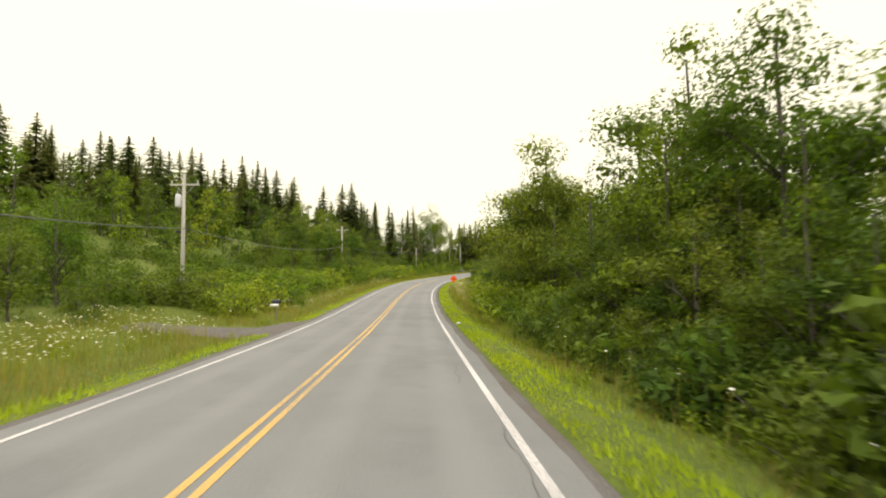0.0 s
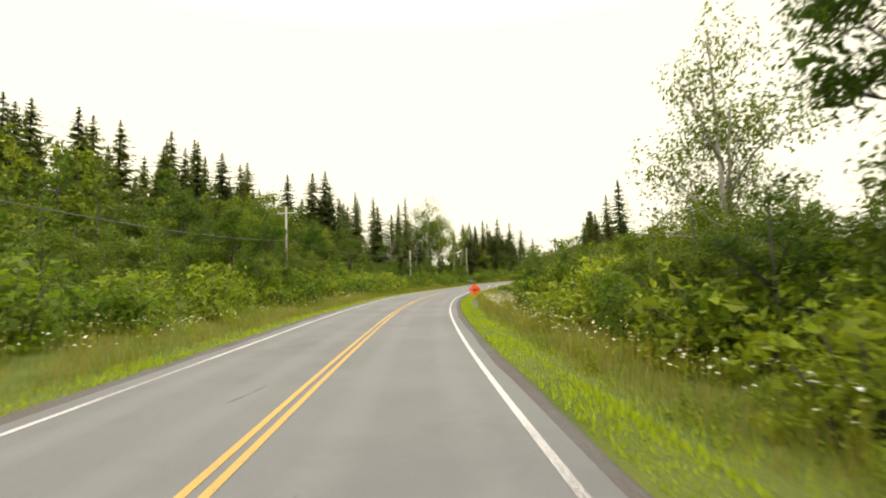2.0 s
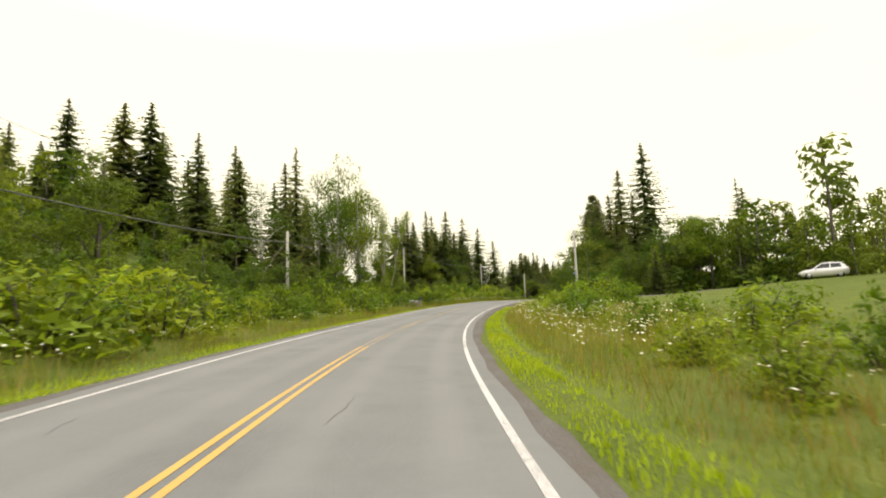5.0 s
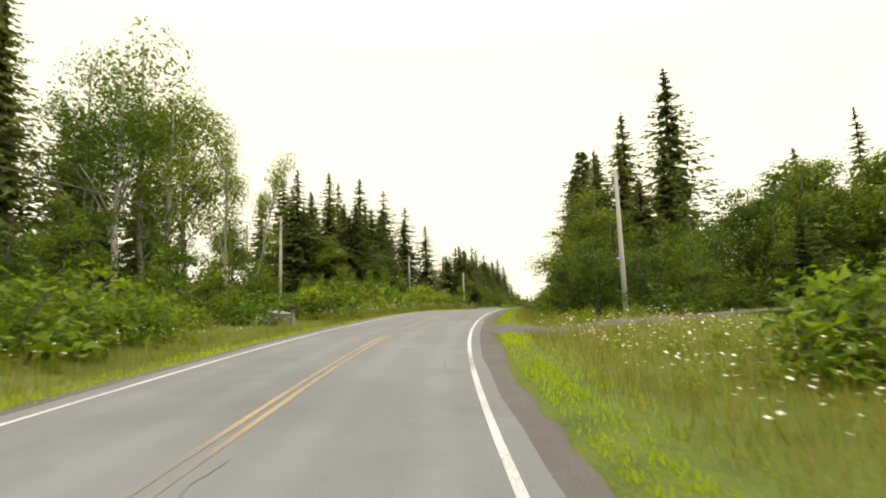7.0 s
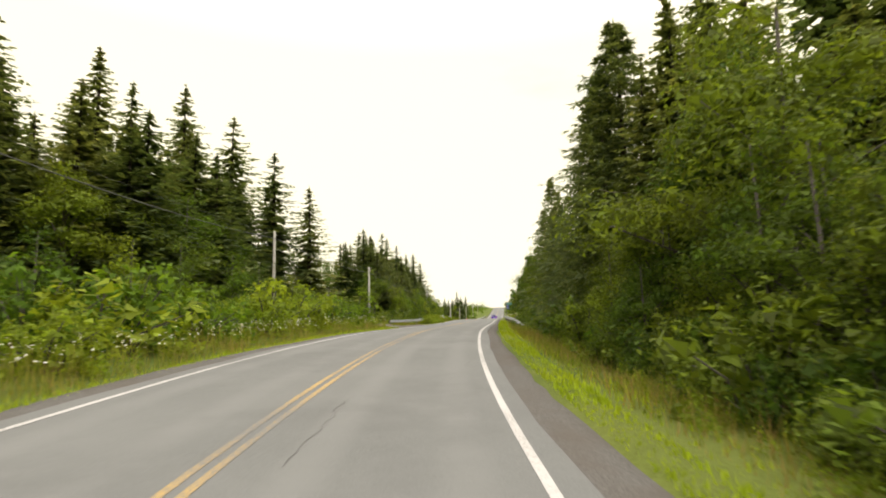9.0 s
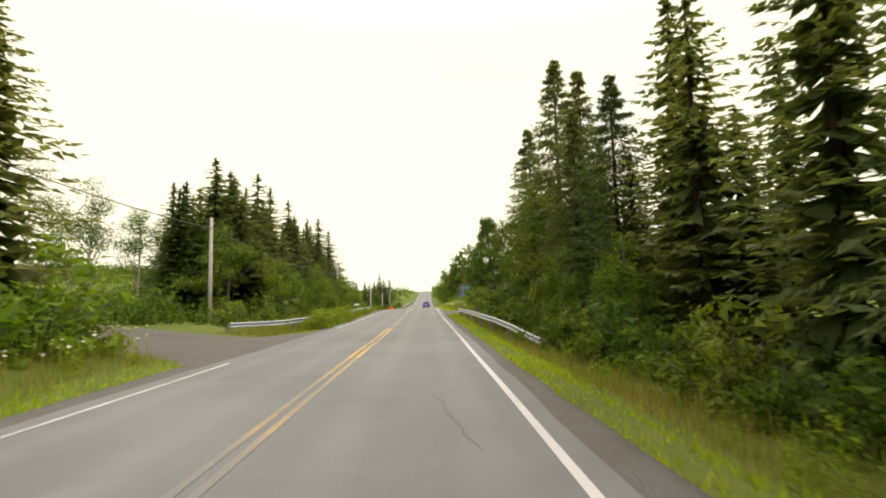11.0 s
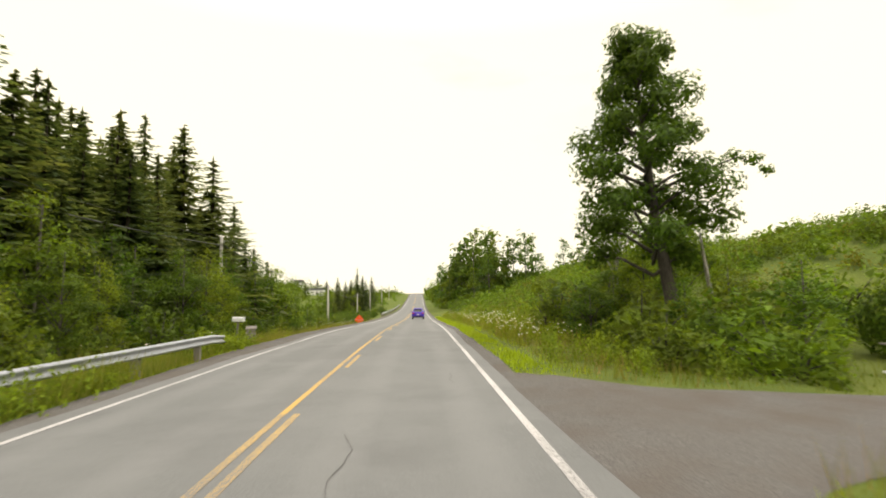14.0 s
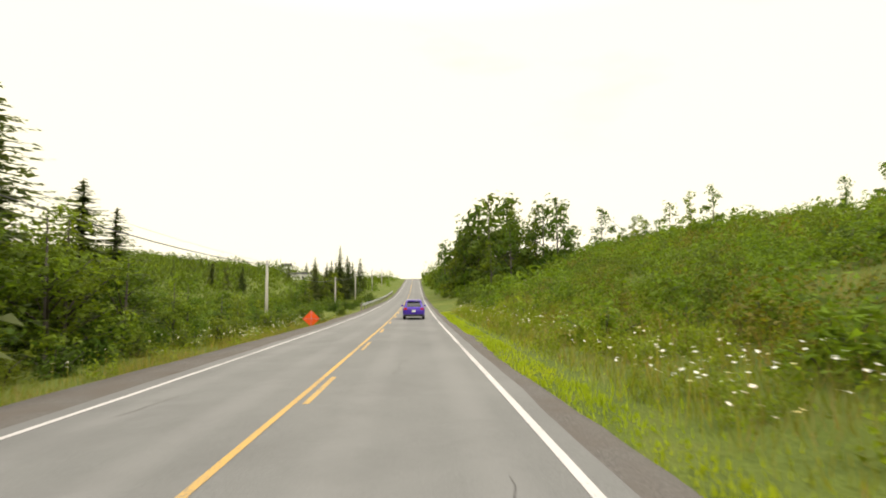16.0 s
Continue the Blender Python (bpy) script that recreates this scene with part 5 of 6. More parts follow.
weeds([(261.5, 267.5, -5.5, -4.75, 7, 0.6, 0.95), (277.5, 282, -6.4, -5.0, 4, 0.7, 1.1), (240, 254, -5.4, -4.6, 10, 1.1, 1.6), (265, 270.5, -5.3, -4.6, 7, 0.8, 1.1), (254, 279, -5.2, -4.6, 4, 0.5, 0.85), (253, 262, -5.2, -4.7, 1.2, 0.3, 0.6), (-5, 345, -10, -6.5, 0.22, 0.5, 1.1), (-5, 60, 6.8, 8.6, 0.5, 0.5, 1.2), (60, 170, 6.8, 9.5, 0.14, 0.5, 1.0), (170, 230, 6.4, 8.5, 0.8, 0.4, 1.1), (172, 230, 5.5, 6.6, 1.6, 0.25, 0.6),
       (225, 262, 6.6, 8.5, 0.4, 0.4, 1.0), (270, 345, 5.7, 10, 1.9, 0.4, 1.1), (0, 60, 5.6, 7, 0.9, 0.3, 0.7), (164.5, 184, 6.6, 13, 1.3, 0.5, 1.1), (100, 162, 6.8, 12, 0.35, 0.4, 0.9)], SHRUB, "leafy green weeds at the roadside", 5)


def flowers(spans, seed):
    """White umbels on thin stems: s0, s1, near, far, per square metre, lowest, highest."""
    rng = np.random.default_rng(seed)
    heads, stems = [], []
    ring = np.array([(math.cos(a), math.sin(a), 0) for a in np.linspace(0, 2 * math.pi, 7)[:-1]])
    for s0, s1, near, far, density, lo, hi in spans:
        s, lat = pick(rng, s0, s1, near, far, density)
        p = on_ground(s, lat)
        for q in p:
            h, r = rng.uniform(lo, hi), rng.uniform(0.022, 0.047)
            t = q + np.array([rng.normal(0, 0.08), rng.normal(0, 0.08), h])
            tilt = np.array([rng.normal(0, 0.25), rng.normal(0, 0.25)])
            disc = ring * r * rng.uniform(0.8, 1.2, (6, 1)) + t
            disc[:, 2] += (ring[:, :2] * r) @ tilt
            heads.append(disc)
            stems.append(np.array([q + (-0.006, 0, 0), q + (0.006, 0, 0), t + (0.004, 0, -0.01), t + (-0.004, 0, -0.01)]))
    ob = new("wildflowers", quick_mesh("wildflowers", np.concatenate(heads), 6, PETALS))
    tagged(ob, "white flat-topped wild carrot flowers among the grass", "flowers", kind="stuff")
    ob = new("flower_stalks", quick_mesh("flower_stalks", np.concatenate(stems), 4, GRASS))
    tagged(ob, "thin green stalks under the white flowers", "flowers", kind="stuff")


flowers([(2, 30, -14, -7.2, 10, 0.7, 1.15), (34, 62, -10, -6.3, 6, 0.6, 1.0), (62, 165, -9.2, -6.2, 3.6, 0.6, 1.0), (165, 225, -9, -6.2, 10.0, 0.6, 1.1),
         (240, 345, -9.5, -7.5, 0.8, 0.5, 0.9), (5, 60, 6.2, 8.2, 2.2, 0.6, 1.1), (46, 66, 6.2, 8.2, 6.0, 0.6, 1.1), (62, 80, 6.4, 9, 8, 0.6, 1.0), (79, 98, 6.2, 10.5, 24.0, 0.6, 1.1), (98, 120, 6.2, 10, 2.0, 0.6, 1.0),
         (112, 160, 6.0, 12, 9.0, 0.6, 1.0), (276, 300, 5.3, 7.8, 11.0, 0.5, 0.95), (300, 345, 5.6, 8.2, 4, 0.5, 0.95), (318, 350, -12, -7, 4, 0.5, 1.0)], 7)


# ---- utility poles and wires ----
def build_pole():
    root = thing("utility_pole", Matrix(), "weathered grey wooden utility pole beside the road", "utility pole", "poles along the road")
    vt, fc = tube([(0, 0, -0.8), (0, 0, 4), (0, 0, 8.38), (0, 0, 8.45)], [0.165, 0.145, 0.115, 0.08], 12)
    part("pole", mesh_of("pole", vt, fc, POLE_WOOD, True), POLE_WOOD, root)
    vt, fc = tube([(0.11, 0, 7.9), (0.2, 0, 7.9), (0.2, 0, 8.1)], [0.02, 0.02, 0.03], 6)
    part("insulator", mesh_of("insulator", vt, fc, CERAMIC, True), CERAMIC, root, "small pale ceramic insulator")
    return root


def build_arm_pole(transformer):
    def make():
        label = "grey wooden utility pole with crossarm and transformer can" if transformer else "grey wooden utility pole with a wooden crossarm"
        root = thing("utility_pole", Matrix(), label, "utility pole", "poles along the road")
        vt, fc = tube([(0, 0, -0.8), (0, 0, 4), (0, 0, 8.38), (0, 0, 8.45)], [0.17, 0.15, 0.12, 0.08], 12)
        part("pole", mesh_of("pole", vt, fc, POLE_WOOD, True), POLE_WOOD, root)
        part("crossarm", box(bmesh.new(), (2.3, 0.1, 0.12), (0, 0.14, 7.75), bevel=0.01), POLE_WOOD, root)
        for sg in (-1, 1):
            vt, fc = tube([(sg * 0.12, 0.14, 7.1), (sg * 0.7, 0.16, 7.7)], [0.02, 0.02], 6)
            part("brace", mesh_of("brace", vt, fc, GALVANISED, True), GALVANISED, root)
            vt, fc = tube([(sg * 1.0, 0.14, 7.8), (sg * 1.0, 0.14, 7.9), (sg * 1.0, 0.14, 7.98), (sg * 1.0, 0.14, 8.02)], [0.02, 0.05, 0.05, 0.02], 8)
            part("insulator", mesh_of("insulator", vt, fc, CERAMIC, True), CERAMIC, root, "small pale ceramic insulator")
        if transformer:
            vt, fc = tube([(-0.42, 0, 6.2), (-0.42, 0, 6.26), (-0.42, 0, 6.95), (-0.42, 0, 7.05), (-0.42, 0, 7.1)], [0.2, 0.24, 0.24, 0.2, 0.08], 16)
            can = part("transformer", mesh_of("transformer", vt, fc, PALE_METAL, True), PALE_METAL, root, "pale grey transformer can")
            vt, fc = tube([(-0.5, 0, 7.05), (-0.5, 0, 7.3)], [0.04, 0.025], 8)
            part("bushing", mesh_of("bushing", vt, fc, CERAMIC, True), CERAMIC, can)
            part("bracket", box(bmesh.new(), (0.3, 0.08, 0.1), (-0.2, 0, 6.6)), GALVANISED, root)
            part("splice_box", box(bmesh.new(), (0.5, 0.16, 0.18), (-0.35, 0.1, 4.55), bevel=0.03), BLACK_PLASTIC, root, "black cable splice box")
        return root
    return make


CERAMIC = material("ceramic", weathered((0.45, 0.44, 0.42), (0.6, 0.6, 0.58), 0.3))
PALE_METAL = material("pale_grey_enamel", weathered((0.55, 0.56, 0.60), (0.70, 0.70, 0.74), 0.45))
BLACK_PLASTIC = material("black_plastic", weathered((0.012, 0.012, 0.014), (0.03, 0.03, 0.034), 0.5))
CABLE = material("black_cable", weathered((0.07, 0.07, 0.07), (0.13, 0.13, 0.13), 0.5))

# way, distance from the middle, height of the pole, height of the cable on it, kind
POLES = [(-2, -17, 9.0, 5.6, "plain"), (42, -16.2, 9.9, 5.6, "transformer"), (100.8, -16.4, 9.2, 5.2, "arm"), (142.4, -12.9, 7.0, 6.0, "plain"),
         (183.8, -17.0, 8.8, 7.9, "plain"), (219.4, -16.2, 8.1, 7.4, "plain"), (247.5, -14.4, 8.0, 7.2, "plain"), (299.3, -13.5, 7.9, 7.2, "plain"),
         (340.5, -12.2, 6.4, 6.0, "plain"), (395, -14, 6.0, 5.6, "plain"), (425, -13.5, 7, 6.5, "plain"), (470, -13, 7.5, 7, "plain"), (520, -13, 7.5, 7, "plain")]
HOOKS = []
for s, lat, top, cable, kind in POLES:
    p = place(s, lat)
    m = Matrix.Translation(p) @ Matrix.Rotation(radians(heading(s)), 4, "Z") @ Matrix.Diagonal((1, 1, top / 8.45, 1))
    spawn(("pole", kind), build_pole if kind == "plain" else build_arm_pole(kind == "transformer"), m)
    HOOKS.append((p + Vector((0.12, 0, cable)), p + Vector((0, 0, top * 0.97))))
p = place(170.4, 12.2)
spawn(("pole", "plain"), build_pole, Matrix.Translation(p)  @ Matrix.Diagonal((1, 1, 9.2 / 8.45, 1)))
spawn(("pole", "plain"), build_pole, Matrix.Translation(place(189.5, -24.6)) @ Matrix.Diagonal((1, 1, 8.2 / 8.45, 1)))


def cable(a, b, sag, radius=0.032):
    pts = [a.lerp(b, i / 16) - Vector((0, 0, sag * 4 * (i / 16) * (1 - i / 16))) for i in range(17)]
    vt, fc = tube(pts, [radius] * 17, 5)
    ob = new("overhead_cable", mesh_of("overhead_cable", vt, fc, CABLE, True))
    tagged(ob, "black overhead cable sagging between utility poles", "cable", "cables between the poles")


for (c0, t0), (c1, t1) in zip(HOOKS, HOOKS[1:]):
    cable(c0, c1, (c1 - c0).length * 0.018)
    cable(t0, t1, (t1 - t0).length * 0.012, 0.009)


# ---- guardrails ----
def rail_profile():
    """Depth and height of a W-beam, front to the right."""
    front = [(0.0, -0.155), (0.015, -0.15), (0.075, -0.115), (0.08, -0.09), (0.02, -0.025), (0.015, 0.0), (0.02, 0.025), (0.08, 0.09), (0.075, 0.115), (0.015, 0.15), (0.0, 0.155)]
    return front


def guardrail(line, face, label, post_every=3.8, mat=None):
    """line: (s, lat, height of the beam's middle over the ground); face: +1 when its front looks to the right of the way."""
    mat = mat or GALVANISED
    root = thing("guardrail", Matrix(), label, "guardrail", "guardrails along the road")
    dense = []
    for (s0, l0, h0), (s1, l1, h1) in zip(line, line[1:]):
        n = max(2, int(math.hypot(s1 - s0, l1 - l0) / 0.95))
        dense += [(s0 + (s1 - s0) * i / n, l0 + (l1 - l0) * i / n, h0 + (h1 - h0) * i / n) for i in range(n)]
    dense.append(line[-1])
    pts = []
    for s, lat, h in dense:
        pts.append(place(s, lat, 0, True) * 1.0)
        pts[-1].z = at_road(s)[0].z + rise(s, lat if abs(lat) > 5.2 else math.copysign(5.2, lat)) * 0.35 + h - 0.1
    prof = rail_profile()
    outline = [(d, z) for d, z in prof] + [(d - 0.004, z) for d, z in reversed(prof)]
    verts, faces, k = [], [], len(outline)
    for i, p in enumerate(pts):
        t = (pts[min(i + 1, len(pts) - 1)] - pts[max(i - 1, 0)])
        t.z = 0
        t.normalize()
        nrm = Vector((t.y, -t.x, 0)) * face
        for d, z in outline:
            verts.append(p + nrm * d + Vector((0, 0, z)))
    for i in range(len(pts) - 1):
        for j in range(k):
            faces.append((i * k + j, i * k + (j + 1) % k, (i + 1) * k + (j + 1) % k, (i + 1) * k + j))
    part("beam", mesh_of("beam", verts, faces, mat), mat, root, "galvanised corrugated steel beam")
    way = 0.0
    for i in range(len(pts) - 1):
        step = (pts[i + 1] - pts[i]).length
        if way <= 0:
            t = (pts[i + 1] - pts[i]).normalized()
            q = pts[i] - Vector((t.y, -t.x, 0)) * face * 0.11
            turn = Matrix.Rotation(math.atan2(t.y, t.x), 4, "Z")
            part("post", box(bmesh.new(), (0.19, 0.19, 1.5), q + Vector((0, 0, -0.62)), turn, 0.012), OLD_WOOD, root, "weathered square timber post")
            way = post_every
        way -= step
    return root


DULL_STEEL = material("dull_steel", weathered((0.045, 0.045, 0.046), (0.13, 0.13, 0.13), 0.6, (1, 1, 6)))
guardrail([(229.8, 7.0, 0.12), (233.5, 6.4, 0.45), (237, 6.0, 0.60), (241, 5.75, 0.62), (250, 5.5, 0.62), (256.2, 5.1, 0.62), (257.0, 5.2, 0.62)], -1,
          "galvanised steel guardrail on timber posts beside the road")
guardrail([(260.8, 6.9, 0.55), (261.6, 9.0, 0.55), (262.2, 17.0, 0.55)], -1, "dull dark guardrail along the gravel side road", 3.0, DULL_STEEL)
guardrail([(237.0, -9.0, 0.5), (239.5, -6.6, 0.58), (243, -5.5, 0.64), (277.0, -5.4, 0.67), (278.6, -5.6, 0.58)], 1,
          "galvanised steel guardrail half hidden by tall grass")
guardrail([(362, -5.4, 0.65), (455, -5.4, 0.65)], 1, "distant galvanised steel guardrail beside the road", 4.0)


# ---- roadside signs ----
ORANGE = material("orange_fabric", weathered((0.80, 0.085, 0.006), (0.95, 0.13, 0.01), 0.7, (3, 3, 3)))
SIGN_BLACK = material("sign_black", weathered((0.010, 0.010, 0.010), (0.022, 0.020, 0.020), 0.6))
TEAL = material("teal_paint", weathered((0.10, 0.30, 0.30), (0.22, 0.45, 0.44), 0.5, (2, 2, 2)))
BLUE = material("blue_plate", weathered((0.015, 0.05, 0.42), (0.025, 0.09, 0.55), 0.4))
PALE_TEAL = material("pale_teal_paint", weathered((0.26, 0.48, 0.47), (0.38, 0.58, 0.56), 0.6, (4, 4, 4)))
WHITE = material("white_enamel", weathered((0.70, 0.70, 0.69), (0.80, 0.80, 0.79), 0.5))


def diamond(bm, half, y, thick=0.012):
    m = Matrix.Translation((0, y, 0)) @ Matrix.Rotation(radians(45), 4, "Y")
    return box(bm, (half * 1.414, thick, half * 1.414), (0, 0, 0), m, 0.004)


def work_sign(s, lat, half, facing, label, symbol=True):
    """Fabric diamond on a low folding stand; its front looks back along the way when facing is 1."""
    p = place(s, lat)
    root = thing("road_work_sign", Matrix.Translation(p) @ Matrix.Rotation(radians(heading(s) + (0 if facing > 0 else 180)), 4, "Z"), label, "road sign", "road work signs")
    bm = diamond(bmesh.new(), half, 0)
    bmesh.ops.translate(bm, verts=bm.verts, vec=(0, 0, half + 0.22))
    panel = part("panel", bm, ORANGE, root, "bright orange fabric diamond")
    z = half + 0.22
    if symbol:
        bm = bmesh.new()
        bmesh.ops.create_uvsphere(bm, u_segments=14, v_segments=8, radius=1, matrix=Matrix.Translation((-0.02, -0.014, z - 0.01)) @ Matrix.Diagonal((0.20, 0.006, 0.11, 1)))
        box(bm, (0.16, 0.008, 0.07), (0.14, -0.014, z))
        box(bm, (0.07, 0.008, 0.42), (0.34, -0.014, z - 0.02))
        part("symbol", bm, SIGN_BLACK, panel, "black warning symbol")
    for a, b in (((0, 0.02, 0.05), (0, 0.02, 2 * half + 0.2)), ((-half * 0.97, 0.02, z), (half * 0.97, 0.02, z))):
        vt, fc = tube([a, b], [0.014, 0.014], 6)
        part("stay", mesh_of("stay", vt, fc, GALVANISED, True), GALVANISED, root)
    for dx, dy in ((-.6, -.45), (.6, -.45), (-.6, .5), (.6, .5)):
        vt, fc = tube([(0, 0.03, 0.22), (dx, dy, -0.25)], [0.016, 0.016], 6)
        part("leg", mesh_of("leg", vt, fc, GALVANISED, True), GALVANISED, root)


work_sign(100.2, 5.35, 0.69, 1, "bright orange diamond road work sign on low stand")
work_sign(333.3, -6.6, 0.69, -1, "orange road work sign seen from behind in grass", False)


def lane_sign():
    p = place(257.6, 5.3)
    root = thing("wooden_signpost", Matrix.Translation(p) @ Matrix.Rotation(radians(heading(258)), 4, "Z"), "weathered wooden signpost with teal and blue panels", "signpost")
    part("post", box(bmesh.new(), (0.12, 0.12, 3.45), (0, 0, 1.22), bevel=0.01), OLD_WOOD, root)
    part("roof", box(bmesh.new(), (1.25, 0.26, 0.05), (0.22, 0, 2.97), Matrix.Rotation(radians(1.5), 4, "Y"), 0.008), OLD_WOOD, root, "narrow grey board as a roof")
    part("bracket", box(bmesh.new(), (0.3, 0.05, 0.05), (-0.2, 0, 2.80), Matrix.Rotation(radians(40), 4, "Y")), OLD_WOOD, root)
    teal = part("name_panel", box(bmesh.new(), (0.82, 0.03, 0.33), (0.50, -0.03, 2.67), bevel=0.005), TEAL, root, "faded teal panel with pale lettering")
    for k in range(6):
        part("letter_bar", box(bmesh.new(), (0.06, 0.006, 0.12), (0.20 + 0.118 * k, -0.047, 2.70)), PALE_TEAL, teal)
    plate = part("number_plate", box(bmesh.new(), (0.29, 0.02, 0.68), (0.24, -0.03, 2.15), bevel=0.004), BLUE, root, "blue plate with white bars")
    for k in range(4):
        for dx in (-0.05, 0.05):
            part("number_bar", box(bmesh.new(), (0.05, 0.006, 0.09), (0.24 + dx * 1.2, -0.043, 2.40 - 0.165 * k)), WHITE, plate)


lane_sign()
# a low timber barrier behind the signpost
p = place(262.8, 9.2)
root = thing("timber_post", Matrix.Translation(p), "short weathered timber post beside the side road", "post")
part("post", box(bmesh.new(), (0.22, 0.22, 1.3), (0, 0, 0.35), bevel=0.015), OLD_WOOD, root)
for s, lat, up, turn, name in ((247.2, -14.2, 2.2, 0, "blue marker plate on the wooden pole"), (170.3, 11.95, 3.6, 0, "blue marker plate on the leaning pole")):
    q = place(s, lat, up)
    root = thing("marker_plate", Matrix.Translation(q) @ Matrix.Rotation(radians(heading(s)), 4, "Z"), name, "sign", "blue marker plates")
    part("plate", box(bmesh.new(), (0.28, 0.015, 0.16), (0, -0.16, 0), bevel=0.003), BLUE, root)
    part("number_bar", box(bmesh.new(), (0.2, 0.006, 0.07), (0, -0.172, 0)), WHITE, root)


# ---- mailboxes and bins ----
def mailbox(s, lat, mat, label, height, turn=90, length=0.5, tube_under=False, post=0.09):
    """A rounded box on a post, its door towards the road."""
    root = thing("mailbox", Matrix.Translation(place(s, lat)) @ Matrix.Rotation(radians(heading(s) + turn), 4, "Z"), label, "mailbox", "roadside mailboxes")
    part("post", box(bmesh.new(), (post, post, height + 0.6), (0, 0.05, height / 2 - 0.3), bevel=0.008), OLD_WOOD, root)
    part("arm", box(bmesh.new(), (0.16, length * 0.9, 0.04), (0, 0, height + 0.02)), OLD_WOOD, root)
    outline = [(-0.13, 0), (0.13, 0)] + [(0.13 * math.cos(a), 0.17 + 0.10 * math.sin(a)) for a in np.linspace(0, math.pi, 9)]
    verts, faces, n = [], [], len(outline)
    for y in (-length / 2, length / 2):
        verts += [Vector((x, y, z + height + 0.045)) for x, z in outline]
    faces += [(i, (i + 1) % n, n + (i + 1) % n, n + i) for i in range(n)]
    faces += [tuple(range(n))[::-1], tuple(range(n, 2 * n))]
    part("box", mesh_of("mailbox_box", verts, faces, mat), mat, root)
    bm = box(bmesh.new(), (0.20, 0.015, 0.20), (0, -length / 2 - 0.012, height + 0.15), bevel=0.006)
    door = part("door", bm, mat, root)
    part("handle", box(bmesh.new(), (0.04, 0.02, 0.02), (0, -length / 2 - 0.03, height + 0.22)), GALVANISED, door)
    part("flag", box(bmesh.new(), (0.008, 0.1, 0.05), (0.14, -0.1, height + 0.3)), WHITE, root, "small pale flag")
    if tube_under:
        vt, fc = tube([(-0.28, -length / 2 - 0.05, height - 0.05), (-0.28, length / 2, height - 0.05)], [0.09, 0.09], 12)
        part("newspaper_tube", mesh_of("newspaper_tube", vt, fc, WHITE, True), WHITE, root, "pale newspaper tube")
    return root


DARK_ENAMEL = material("dark_enamel", weathered((0.02, 0.022, 0.028), (0.05, 0.052, 0.06), 0.4))
mailbox(36.7, -7.5, DARK_ENAMEL, "dark metal mailbox on a post beside the driveway", 1.05, 70, 0.55, True)
mailbox(169.0, -8.4, DARK_ENAMEL, "black mailbox on a wide post beside a bin", 0.95, 60, 0.55, False, 0.2)
mailbox(290.2, -9.0, WHITE, "white mailbox on a slim post near a crate", 1.2, 80, 0.7)


def bin_box(s, lat, size, label, slats, lid_mat, turn, sunk=0.0):
    """A timber bin with boarded sides and a sloping lid."""
    w, d, h = size
    root = thing("wooden_bin", Matrix.Translation(place(s, lat, sunk)) @ Matrix.Rotation(radians(heading(s) + turn), 4, "Z"), label, "wooden bin", "roadside bins")
    n = slats
    for k in range(n):
        z = h * (k + 0.5) / n
        for y in (-d / 2, d / 2):
            part("board", box(bmesh.new(), (w, 0.03, h / n - 0.012), (0, y, z), bevel=0.004), OLD_WOOD, root)
        for x in (-w / 2, w / 2):
            part("board", box(bmesh.new(), (0.03, d - 0.035, h / n - 0.012), (x, 0, z), bevel=0.004), OLD_WOOD, root)
    for x in (-w / 2 + 0.04, w / 2 - 0.04):
        for y in (-d / 2 + 0.04, d / 2 - 0.04):
            part("corner_post", box(bmesh.new(), (0.06, 0.06, h + 0.3), (x, y, h / 2 - 0.12)), OLD_WOOD, root)
    part("lid", box(bmesh.new(), (w + 0.12, d + 0.14, 0.04), (0, 0, h + 0.10), Matrix.Rotation(radians(12), 4, "X"), 0.006), lid_mat, root, "sloping pale lid")
    return root


WORN_LID = material("worn_grey_lid", weathered((0.30, 0.30, 0.31), (0.44, 0.44, 0.45), 0.6, (3, 3, 3)))
bin_box(168.9, -9.3, (1.3, 1.0, 0.75), "grey weathered wooden garbage bin with sloping lid", 4, WORN_LID, 75, -0.12)
bin_box(290.4, -8.3, (0.5, 0.5, 0.75), "grey slatted wooden crate below a mailbox", 6, OLD_WOOD, 15)


# ---- garden by the side road ----
def clipped_hedge():
    root = thing("clipped_bush", Matrix.Translation(place(274, 17.7)), "round clipped dark evergreen bush on a lawn", "bush")
    rnd = random.Random(77)
    q = []
    for _ in range(2600):
        d = Vector((rnd.gauss(0, 1), rnd.gauss(0, 1), rnd.gauss(0, 1))).normalized()
        e = 4.0
        k = (abs(d.x) ** e + abs(d.y) ** e + abs(d.z) ** e) ** (-1 / e)
        p = Vector((d.x * k * 1.35, d.y * k * 1.1, d.z * k * 1.05 + 1.1)) * rnd.uniform(0.93, 1.03)
        u = d.cross(Vector((rnd.gauss(0, 1), rnd.gauss(0, 1), rnd.gauss(0, 1)))).normalized()
        w = (d.cross(u) + d * rnd.uniform(-0.5, 0.5)).normalized()
        s = rnd.uniform(0.06, 0.12)
        q += [p - u * s, p - w * s * 0.6, p + u * s, p + w * s * 0.6]
    part("foliage", quick_mesh("clipped_foliage", q, 4, DARK_BROAD), DARK_BROAD, root)
    vt, fc = tube([(0, 0, -0.2), (0, 0, 0.9)], [0.12, 0.08], 7)
    part("stem", mesh_of("clipped_stem", vt, fc, BARK, True), BARK, root)


